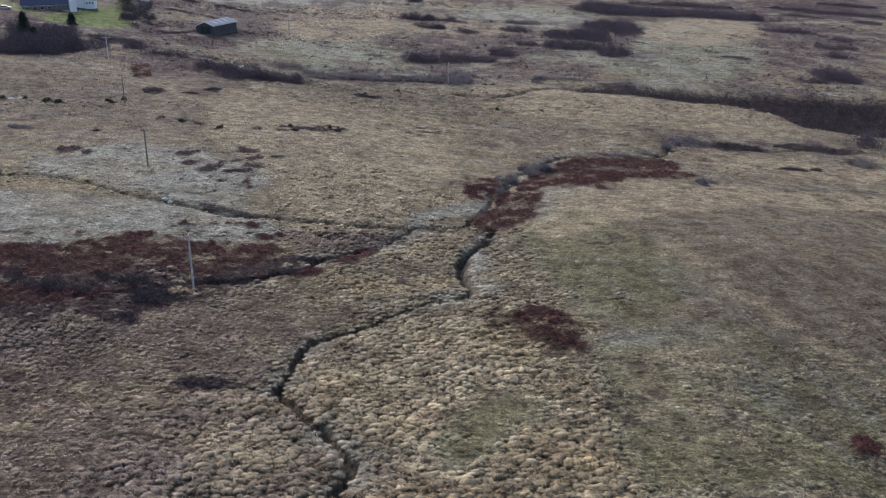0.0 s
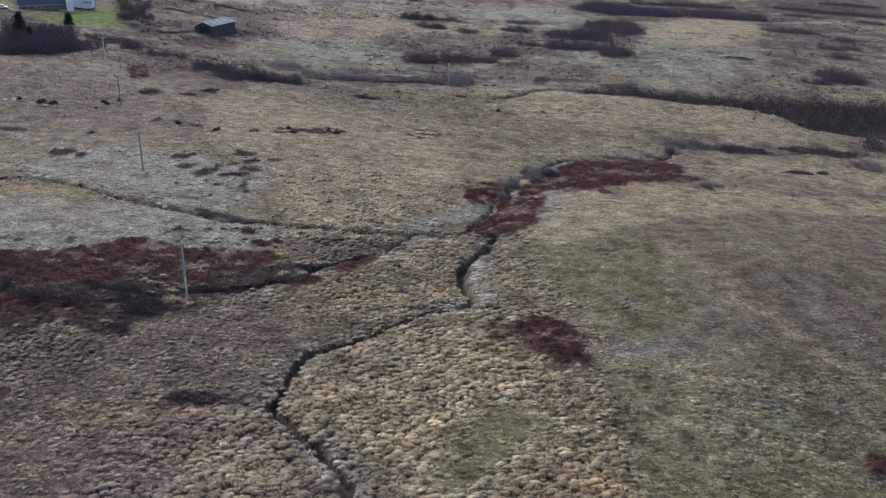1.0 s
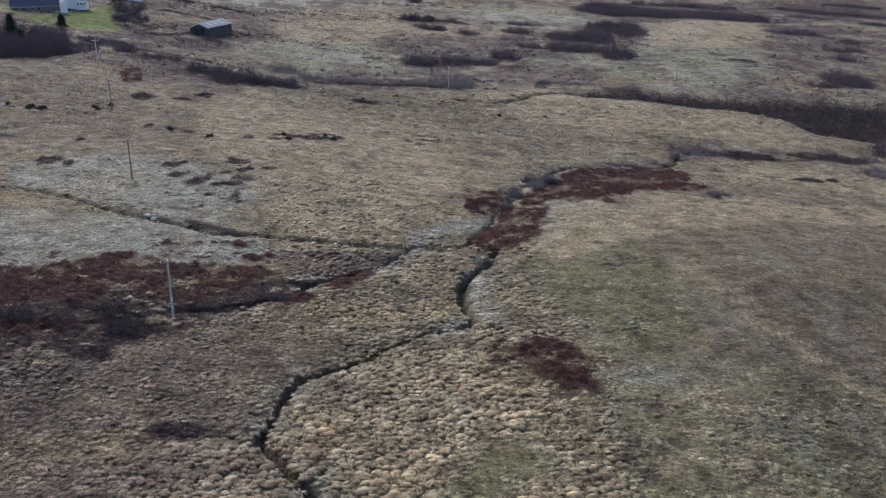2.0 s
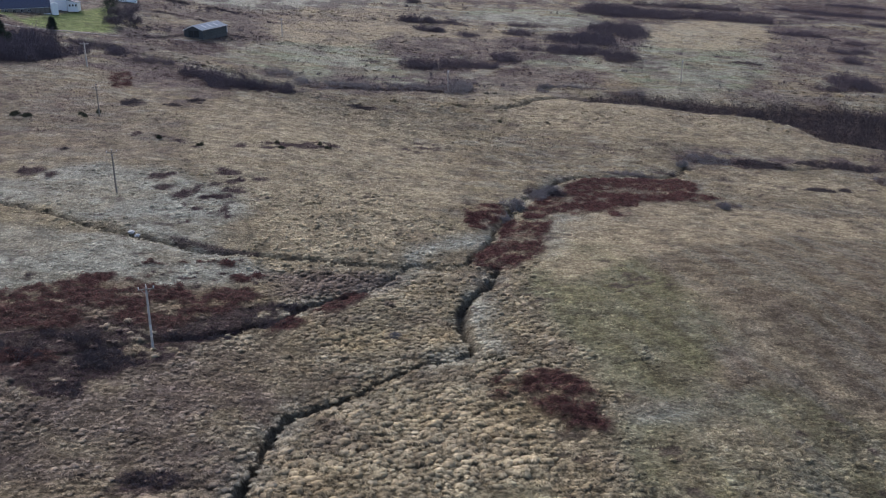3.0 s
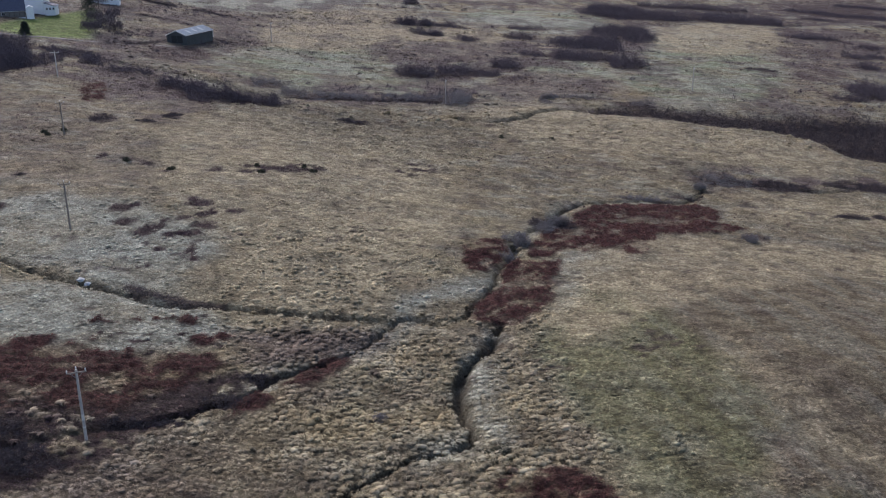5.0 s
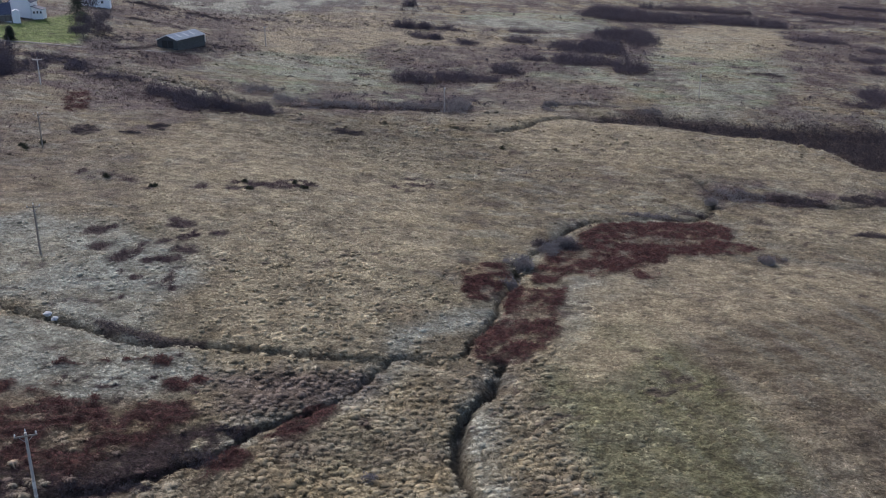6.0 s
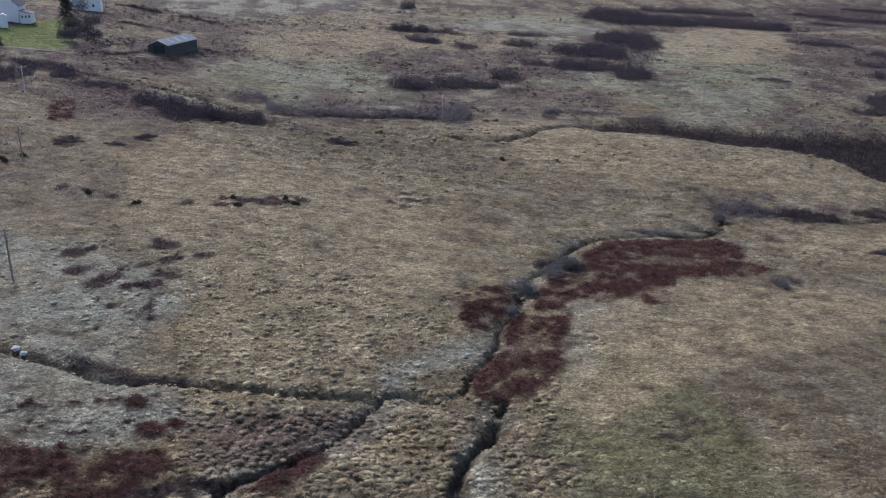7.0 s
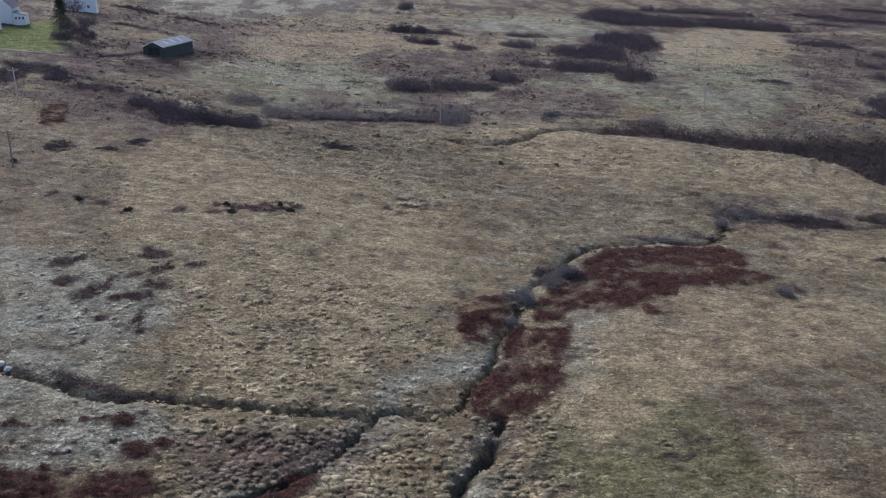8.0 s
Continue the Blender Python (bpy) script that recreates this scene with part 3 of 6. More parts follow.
def cover(x, y, wet):
    """Shares of bracken, pale grass, green grass, heather; of lawn, bare wet peat, russet rush, fine short grass; of
    straw, dark peaty rush, purple heath and painted shade between tussocks.
    """
    jag = (fbm(x / 3.5, y / 3.5, 31, 4) - 0.5) * 3.5
    loose = np.clip((y - 70) / 250, 0.2, 1.4)
    jag2 = (fbm(x / 9 + 5, y / 9, 37, 3) - 0.5) * 14 * loose
    xa, ya = x + jag * 0.8, y + jag * 0.7 - (fbm(x / 2.2, y / 2.2, 33, 2) - 0.5) * 3
    xb, yb = x + jag2, y + (fbm(x / 11, y / 7, 39, 3) - 0.5) * 18 * loose
    xc, yc = x + (fbm(x / 1.4, y / 1.4, 34, 3) - 0.5) * 1.6, y + (fbm(x / 1.4 + 7, y / 1.4, 35, 3) - 0.5) * 2.0
    gaps = fbm(x / 2.0, y / 2.2, 41, 4)
    clump = 0.45 * fbm(x / 5.5, y / 4.5, 42, 3) + 0.55 * gaps
    bracken = union(BRACKEN, xc + jag * 0.35, yc + jag * 0.35, 0.8) * (0.34 + 0.66 * smooth(0.37, 0.50, clump))
    bracken = bracken * (1 - 0.45 * union(GAPS, xc, yc, 0.7))
    bracken = np.maximum(bracken, spots(xc, yc, BRACKEN_SPOTS))
    pale = union(PALE, xb, yb, 5.0) * (0.62 + 0.38 * smooth(0.35, 0.6, fbm(x / 6, y / 4, 43, 3)))
    green = union(GREEN, xb, yb, 7.0) * np.clip(0.35 + 0.35 * smooth(300, 260, y) + 0.65 * smooth(0.38, 0.6, fbm(x / 11, y / 7, 45, 4)), 0, 1)
    heather = union(HEATHER, xa, ya, 1.2) * smooth(0.28, 0.42, fbm(x / 2.8, y / 2.6, 47, 3) - 0.02 - 0.06 * smooth(140, 165, y) - 0.06 * smooth(205, 220, y))
    fleck = fbm(x / 2.4, y / 2.4, 51, 4)
    heather = np.maximum(heather, smooth(0.66, 0.74, fleck) * smooth(0.50, 0.62, fbm(x / 24, y / 18, 53, 3)) * 0.7)
    heather = np.maximum(heather, spots(xc + jag * 0.3, yc + jag * 0.4, HEATHER_SPOTS, 0.45))
    under = 0.85 * spots(x + jag * 0.6, y + jag, CLUMPS, 0.25)
    for line, depth in SCRUB_LINES:  # leaf litter under the scrub
        d, _ = line_distance(x + jag * 0.6, y + jag, line, depth * 1.6 + 1)
        under = np.maximum(under, 0.85 * smooth(depth * 1.5, depth * 0.6, d))
    under = np.maximum(under, 0.9 * inside(x, y, WOOD, 3.0))
    heather = np.maximum(heather, under)
    lawn = union(LAWN, x + jag * 0.5, y + jag, 3.0)
    russet = np.maximum(union(RUSSET, xb, yb, 8.0), 0.42 * inside(xb, yb, BROWN_SLOPE, 12.0))
    straw = union(STRAW, xb, yb, 6.0) * (1 - 0.45 * smooth(135, 120, y)) * (0.55 + 0.45 * smooth(0.36, 0.6, fbm(x / 5, y / 5, 44, 3)))
    plain_grass = 1 - np.clip(1.2 * np.maximum(np.maximum(green, pale), straw), 0, 0.9)
    russet = np.maximum(russet, 0.9 * plain_grass * smooth(0.52, 0.62, fbm(x / 30, y / 22, 55, 4)) * smooth(230, 380, y))
    russet = np.maximum(russet, 0.38 * smooth(320, 400, y) * (1 - np.clip(green + pale + lawn, 0, 1)) * smooth(0.36, 0.56, fbm(x / 26, y / 16, 56, 4)))
    russet = np.maximum(russet, 0.9 * smooth(-10, -30, x + (fbm(x / 9, y / 9, 54, 3) - 0.5) * 22) * smooth(136, 110, y) * (0.45 + 0.55 * smooth(0.4, 0.6, fbm(x / 7, y / 7, 69, 3))))
    d, _ = line_distance(x, y, BURN_MAIN, 8)
    e, _ = line_distance(x, y, BURN_SIDE, 8)
    pale = np.maximum(pale, 0.55 * np.exp(-(np.minimum(d, e) / 3.0) ** 2) * smooth(0.4, 0.6, fbm(x / 4, y / 4, 57, 3)))
    across, along = x * 0.96 + y * 0.28, x * 0.28 - y * 0.96
    streak = fbm(across / 2.4, along / 15, 58, 4)
    knoll = smooth(14, 34, x - 0.05 * (y - 100)) * smooth(250, 200, y)
    russet = np.maximum(russet, 0.28 * knoll * smooth(0.46, 0.60, streak))
    pale = np.maximum(pale, 0.45 * knoll * smooth(0.54, 0.66, fbm(across / 1.8 + 30, along / 9, 59, 4)))
    # level lines of rush, peat and bleached grass on the middle and far slopes
    hag = 0.75 * smooth(0.50, 0.61, fbm(x / 8, y / (4 + 0.010 * y), 60, 4)) * smooth(320, 380, y) * (1 - 0.5 * green)
    hag = np.maximum(hag, 0.28 * smooth(0.54, 0.66, fbm(x / 3.2, y / 3.2, 61, 3)) * smooth(170, 230, y) * smooth(420, 330, y))
    rigs = np.exp(-(((x + 22) / 46) ** 2 + ((y - 290) / 36) ** 2))
    hag = np.maximum(hag, 0.32 * rigs * smooth(0.2, 0.9, np.sin(y * 1.35 + 2.5 * fbm(x / 20, y / 9, 15, 2) + x * 0.03)))
    pale = np.maximum(pale, 0.4 * smooth(0.54, 0.66, fbm(x / 6 + 9, y / 4, 62, 4)) * smooth(150, 230, y) * smooth(640, 480, y))
    pale = np.maximum(pale, 0.6 * smooth(0.49, 0.60, fbm(x / 13, y / 10, 64, 4)) * smooth(300, 370, y))
    pale = np.maximum(pale, inside(xb, yb, PALE[-1], 5.0))
    fine = np.maximum(smooth(14, 34, x - 0.05 * (y - 100)) * smooth(240, 200, y) * (0.35 + 0.65 * smooth(84, 112, y)), green * smooth(300, 250, y))
    pale = pale * (1 - 0.4 * knoll * smooth(200, 150, y))
    hag = np.maximum(hag, 0.15 * knoll * smooth(0.50, 0.62, fbm(across / 1.3 + 11, along / 5, 70, 4)))
    hag = hag * (1 - lawn) * (1 - 0.55 * straw * smooth(300, 360, y))
    a = np.stack([bracken, pale, green, heather], -1)
    b = np.stack([lawn, wet, russet, fine], -1)
    heath = union(HEATH, x + jag2 * 0.8, y + jag2, 6.0) * smooth(0.32, 0.54, fbm(x / 6, y / 7, 66, 4)) * (1 - lawn)
    heath = np.maximum(heath, 0.5 * smooth(-12, -32, x + jag2) * smooth(134, 112, y) * smooth(0.36, 0.6, fbm(x / 5, y / 5, 67, 3)))
    # where near ground gets painted shade, standing in for dark gaps between tufts
    gap_shade = smooth(-10, 40, y) * smooth(175, 130, y) * (1 - fine) * (1 - 0.7 * pale)
    c = np.stack([straw * (1 - 0.7 * heath), hag, heath, gap_shade], -1)
    return np.clip(a, 0, 1), np.clip(b, 0, 1), np.clip(c, 0, 1)


# ---------------------------------------------------------------- materials
def nodes_of(name):
    m = bpy.data.materials.new(name)
    m.use_nodes = True
    nt = m.node_tree
    return m, nt, nt.nodes["Principled BSDF"]


def mixed(nt, factor, a, b, mode="MIX"):
    """A colour mix; factor, a and b are sockets or values."""
    n = nt.nodes.new("ShaderNodeMix")
    n.data_type, n.blend_type = "RGBA", mode
    for sock, v in ((n.inputs[0], factor), (n.inputs[6], a), (n.inputs[7], b)):
        if isinstance(v, bpy.types.NodeSocket):
            nt.links.new(v, sock)
        elif isinstance(v, tuple):
            sock.default_value = (*v, 1)
        else:
            sock.default_value = v
    return n.outputs[2]


def math_node(nt, op, a, b=0.0):
    n = nt.nodes.new("ShaderNodeMath")
    n.operation = op
    for sock, v in ((n.inputs[0], a), (n.inputs[1], b)):
        if isinstance(v, bpy.types.NodeSocket):
            nt.links.new(v, sock)
        else:
            sock.default_value = v
    return n.outputs[0]


def place_of(nt, scale=(1, 1, 1)):
    c = nt.nodes.new("ShaderNodeTexCoord")
    m = nt.nodes.new("ShaderNodeMapping")
    m.inputs["Scale"].default_value = scale
    nt.links.new(c.outputs["Object"], m.inputs["Vector"])
    return m.outputs[0]


def grain(nt, scale, detail=4, rough=0.6, where=None, lo=0.35, hi=0.65):
    n = nt.nodes.new("ShaderNodeTexNoise")
    n.inputs["Scale"].default_value, n.inputs["Detail"].default_value, n.inputs["Roughness"].default_value = scale, detail, rough
    if where is not None:
        nt.links.new(where, n.inputs["Vector"])
    r = nt.nodes.new("ShaderNodeMapRange")
    r.inputs[1].default_value, r.inputs[2].default_value = lo, hi
    nt.links.new(n.outputs["Fac"], r.inputs[0])
    return r.outputs[0]


def split(nt, name):
    """The four shares stored in a colour attribute."""
    a = nt.nodes.new("ShaderNodeAttribute")
    a.attribute_name = name
    s = nt.nodes.new("ShaderNodeSeparateColor")
    nt.links.new(a.outputs["Color"], s.inputs[0])
    return s.outputs[0], s.outputs[1], s.outputs[2], a.outputs["Alpha"]


def moor_colour(nt, where):
    """Winter moor vegetation by its shares, with broad and fine variation."""
    bracken, pale, green, heather = split(nt, "cover_a")
    lawn, wet, russet, fine = split(nt, "cover_b")
    straw, hag, heath, _ = split(nt, "cover_c")
    big, mid = grain(nt, 0.035, 4, 0.6, where), grain(nt, 0.22, 4, 0.65, where)
    small = grain(nt, 1.6, 4, 0.7, where)
    col = mixed(nt, big, (0.195, 0.163, 0.104), (0.305, 0.268, 0.166))
    col = mixed(nt, math_node(nt, "MULTIPLY", mid, 0.8), col, (0.340, 0.305, 0.215))
    col = mixed(nt, math_node(nt, "MULTIPLY", grain(nt, 0.09, 3, 0.6, where, 0.5, 0.68), 0.75), col, (0.135, 0.108, 0.088))
    col = mixed(nt, math_node(nt, "MULTIPLY", grain(nt, 0.6, 4, 0.65, where, 0.5, 0.7), 0.5), col, (0.120, 0.100, 0.075))
    col = mixed(nt, math_node(nt, "MULTIPLY", grain(nt, 0.055, 3, 0.55, place_of(nt, (1, 1.3, 1)), 0.5, 0.66), 0.55), col, (0.300, 0.240, 0.135))
    col = mixed(nt, math_node(nt, "MULTIPLY", fine, 0.8), col, (0.166, 0.141, 0.096))
    short_turf = mixed(nt, mid, (0.136, 0.136, 0.068), (0.236, 0.230, 0.130))
    pasture = mixed(nt, mid, (0.160, 0.198, 0.125), (0.315, 0.362, 0.248))
    col = mixed(nt, math_node(nt, "MULTIPLY", green, 0.85), col, mixed(nt, fine, pasture, short_turf))
    col = mixed(nt, math_node(nt, "MULTIPLY", pale, 0.9), col, mixed(nt, small, (0.275, 0.292, 0.248), (0.398, 0.414, 0.356)))
    col = mixed(nt, math_node(nt, "MULTIPLY", russet, 0.75), col, mixed(nt, mid, (0.098, 0.076, 0.070), (0.202, 0.160, 0.142)))
    col = mixed(nt, math_node(nt, "MULTIPLY", straw, 0.88), col, mixed(nt, small, (0.300, 0.260, 0.170), (0.470, 0.413, 0.282)))
    col = mixed(nt, math_node(nt, "MULTIPLY", heath, 0.92), col, mixed(nt, small, (0.078, 0.060, 0.062), (0.150, 0.118, 0.116)))
    col = mixed(nt, hag, col, mixed(nt, small, (0.072, 0.057, 0.058), (0.128, 0.103, 0.100)))
    col = mixed(nt, lawn, col, mixed(nt, mid, (0.115, 0.172, 0.040), (0.195, 0.250, 0.082)))
    col = mixed(nt, heather, col, mixed(nt, small, (0.050, 0.036, 0.036), (0.100, 0.070, 0.066)))
    col = mixed(nt, bracken, col, mixed(nt, small, (0.046, 0.022, 0.020), (0.128, 0.058, 0.050)))
    drift = grain(nt, 0.42, 5, 0.7, place_of(nt, (0.8, 1.0, 1)), 0.36, 0.64)
    col = mixed(nt, drift, mixed(nt, 1.0, col, (0.62, 0.60, 0.58), "MULTIPLY"), mixed(nt, 1.0, col, (1.36, 1.36, 1.35), "MULTIPLY"))
    return col, wet, small


def bumped(nt, bsdf, height, strength, distance):
    b = nt.nodes.new("ShaderNodeBump")
    b.inputs["Strength"].default_value, b.inputs["Distance"].default_value = strength, distance
    nt.links.new(height, b.inputs["Height"])
    nt.links.new(b.outputs[0], bsdf.inputs["Normal"])


def make_ground_material():
    m, nt, bsdf = nodes_of("moor_ground")
    where = place_of(nt)
    col, wet, small = moor_colour(nt, where)
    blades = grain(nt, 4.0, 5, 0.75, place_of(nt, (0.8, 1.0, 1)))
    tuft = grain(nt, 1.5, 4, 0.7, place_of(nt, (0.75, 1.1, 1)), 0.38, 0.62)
    # low points of the bump grain darkened in colour, imitating fine shade between blades
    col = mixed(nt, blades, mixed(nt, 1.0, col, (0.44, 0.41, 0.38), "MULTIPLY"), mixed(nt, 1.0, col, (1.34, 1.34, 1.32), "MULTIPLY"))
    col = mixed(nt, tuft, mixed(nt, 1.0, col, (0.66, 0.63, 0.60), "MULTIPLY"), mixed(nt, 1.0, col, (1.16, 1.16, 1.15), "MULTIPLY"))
    gap_shade = split(nt, "cover_c")[3]
    # ground colour darkened under the near tufts to imitate shade between them
    col = mixed(nt, math_node(nt, "MULTIPLY", gap_shade, 0.5), col, mixed(nt, 1.0, col, (0.52, 0.50, 0.46), "MULTIPLY"))
    col = mixed(nt, math_node(nt, "MULTIPLY", wet, 0.75), col, mixed(nt, small, (0.028, 0.024, 0.018), (0.085, 0.072, 0.050)))
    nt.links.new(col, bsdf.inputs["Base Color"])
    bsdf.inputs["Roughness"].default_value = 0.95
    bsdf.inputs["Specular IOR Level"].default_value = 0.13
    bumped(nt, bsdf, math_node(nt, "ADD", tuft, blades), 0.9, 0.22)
    return m


def make_tuft_material():
    m, nt, bsdf = nodes_of("dead_grass_tufts")
    where = place_of(nt)
    col, wet, small = moor_colour(nt, where)
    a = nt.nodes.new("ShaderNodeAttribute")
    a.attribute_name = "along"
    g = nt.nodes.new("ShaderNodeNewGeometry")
    # clump bottoms darkened, crowns lightened in colour, imitating shade in the gaps
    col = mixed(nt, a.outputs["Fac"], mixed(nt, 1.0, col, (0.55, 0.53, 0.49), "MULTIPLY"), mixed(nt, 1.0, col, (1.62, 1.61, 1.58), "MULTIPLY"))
    col = mixed(nt, math_node(nt, "MULTIPLY", g.outputs["Random Per Island"], 0.9), mixed(nt, 1.0, col, (1.22, 1.21, 1.20), "MULTIPLY"), mixed(nt, 1.0, col, (0.58, 0.55, 0.51), "MULTIPLY"))
    tone = nt.nodes.new("ShaderNodeAttribute")
    tone.attribute_name = "tone"
    col = mixed(nt, tone.outputs["Fac"], mixed(nt, 1.0, col, (0.58, 0.55, 0.52), "MULTIPLY"), mixed(nt, 1.0, col, (1.42, 1.41, 1.38), "MULTIPLY"))
    nt.links.new(col, bsdf.inputs["Base Color"])
    bsdf.inputs["Roughness"].default_value = 0.85
    bsdf.inputs["Specular IOR Level"].default_value = 0.2
    return m


def plain(name, dark, light, scale=3.0, rough=0.8, metal=0.0, bump=0.0, stretch=(1, 1, 1)):
    m, nt, bsdf = nodes_of(name)
    where = place_of(nt, stretch)
    g = grain(nt, scale, 5, 0.65, where, 0.3, 0.7)
    g2 = grain(nt, scale * 7, 3, 0.6, where, 0.3, 0.7)
    f = math_node(nt, "ADD", math_node(nt, "MULTIPLY", g, 0.65), math_node(nt, "MULTIPLY", g2, 0.35))
    nt.links.new(mixed(nt, f, dark, light), bsdf.inputs["Base Color"])
    bsdf.inputs["Roughness"].default_value, bsdf.inputs["Metallic"].default_value = rough, metal
    if bump:
        bumped(nt, bsdf, g2, 0.5, bump)
    return m


def twig_material(name, dark, light, patch=0.25, share=0.5):
    m, nt, bsdf = nodes_of(name)
    g = nt.nodes.new("ShaderNodeNewGeometry")
    broad = grain(nt, patch, 4, 0.65, place_of(nt), 0.35, 0.65)
    f = math_node(nt, "ADD", math_node(nt, "MULTIPLY", g.outputs["Random Per Island"], 1 - share), math_node(nt, "MULTIPLY", broad, share))
    nt.links.new(mixed(nt, f, dark, light), bsdf.inputs["Base Color"])
    bsdf.inputs["Roughness"].default_value = 0.9
    bsdf.inputs["Specular IOR Level"].default_value = 0.2
    return m


WOOD_TWIG = twig_material("dark_birch_twigs", (0.028, 0.022, 0.025), (0.100, 0.082, 0.088), 0.4, 0.75)
GROUND = make_ground_material()
TUFT = make_tuft_material()
BRACKEN_LEAF = twig_material("dead_bracken", (0.026, 0.011, 0.011), (0.215, 0.092, 0.076), 1.0, 0.65)
HEATHER_SPRIG = twig_material("heather_sprigs", (0.055, 0.033, 0.037), (0.140, 0.086, 0.090), 0.6)
TWIG = twig_material("bare_willow_twigs", (0.074, 0.060, 0.067), (0.150, 0.122, 0.136))
LOW_TWIG = twig_material("low_purple_twigs", (0.058, 0.046, 0.047), (0.128, 0.103, 0.102), 0.5)
TWIG_GREY = twig_material("grey_lichened_twigs", (0.160, 0.143, 0.136), (0.310, 0.280, 0.262))
BARK = plain("bark", (0.06, 0.05, 0.045), (0.14, 0.12, 0.105), 6, 0.9)
NEEDLE = twig_material("spruce_needles", (0.026, 0.034, 0.024), (0.060, 0.074, 0.048))
GORSE = twig_material("gorse", (0.040, 0.042, 0.026), (0.105, 0.100, 0.062))
POLE_WOOD = plain("weathered_pole_wood", (0.34, 0.32, 0.29), (0.52, 0.49, 0.44), 4, 0.85, bump=0.01, stretch=(6, 6, 0.6))
POLE_PALE = plain("bleached_pole_wood", (0.46, 0.44, 0.40), (0.64, 0.61, 0.56), 4, 0.85, stretch=(6, 6, 0.6))
POLE_GREY = plain("grey_pole_wood", (0.17, 0.146, 0.118), (0.29, 0.255, 0.215), 4, 0.85, stretch=(6, 6, 0.6))
GALVANISED = plain("galvanised_steel", (0.30, 0.31, 0.33), (0.45, 0.46, 0.48), 8, 0.5, 0.7)
PORCELAIN = plain("pale_insulator", (0.55, 0.55, 0.53), (0.7, 0.7, 0.68), 9, 0.3)
SIGN = plain("worn_pale_plate", (0.55, 0.53, 0.45), (0.75, 0.74, 0.68), 9, 0.5)
STONE = plain("lichened_stone", (0.32, 0.32, 0.31), (0.62, 0.62, 0.60), 3, 0.9, bump=0.03)
WATER, _nt, _b = nodes_of("peaty_water")
_b.inputs["Base Color"].default_value = (0.015, 0.012, 0.009, 1)
_b.inputs["Roughness"].default_value = 0.12
bumped(_nt, _b, grain(_nt, 3.0, 3, 0.6, place_of(_nt)), 0.25, 0.05)


# ---------------------------------------------------------------- meshes from arrays
def array_mesh(name, verts, quads=None, tris=None, material=None, smooth_faces=False):
    me = bpy.data.meshes.new(name)
    verts = np.asarray(verts, np.float32)
    loops, sizes = [], []
    if quads is not None and len(quads):
        loops.append(np.asarray(quads, np.int32).ravel())
        sizes.append(np.full(len(quads), 4, np.int32))
    if tris is not None and len(tris):
        loops.append(np.asarray(tris, np.int32).ravel())
        sizes.append(np.full(len(tris), 3, np.int32))
    loops, sizes = np.concatenate(loops), np.concatenate(sizes)
    me.vertices.add(len(verts))
    me.vertices.foreach_set("co", verts.ravel())
    me.loops.add(len(loops))
    me.loops.foreach_set("vertex_index", loops)
    me.polygons.add(len(sizes))
    me.polygons.foreach_set("loop_start", np.concatenate([[0], np.cumsum(sizes)[:-1]]).astype(np.int32))
    me.polygons.foreach_set("loop_total", sizes)
    me.polygons.foreach_set("use_smooth", np.full(len(sizes), smooth_faces))
    me.update(calc_edges=True)
    if material:
        me.materials.append(material)
    return me


def store(me, name, values):
    kind = "FLOAT_COLOR" if values.ndim == 2 else "FLOAT"
    a = me.attributes.new(name, kind, "POINT")
    a.data.foreach_set("color" if values.ndim == 2 else "value", np.asarray(values, np.float32).ravel())


TUSSOCK = 0.86  # usual spacing of big tussocks, metres


def tussock_points(y0, y1):
    half = 0.55 * (y1 + 10)
    ix, iy = np.meshgrid(np.arange(-int(half / TUSSOCK), int(half / TUSSOCK)), np.arange(int(y0 / TUSSOCK), int(y1 / TUSSOCK)))
    ix, iy = ix.ravel().astype(float), iy.ravel().astype(float)
    x = (ix + 0.15 + 0.7 * hash01(ix, iy, 61)) * TUSSOCK
    y = (iy + 0.15 + 0.7 * hash01(ix, iy, 66)) * TUSSOCK
    keep = np.abs(x) < 0.55 * (y + 10)
    return x[keep], y[keep]


def tussocky(x, y):
    """Where the grass grows in big tussocks rather than a short mat."""
    near = np.exp(-(((x + 2) / 26) ** 2 + ((y - 84) / 24) ** 2)) + np.exp(-(((x + 10) / 24) ** 2 + ((y - 178) / 16) ** 2))
    return np.clip(smooth(0.40, 0.62, fbm(x / 22, y / 22, 71, 3)) * 0.7 + near, 0, 1)


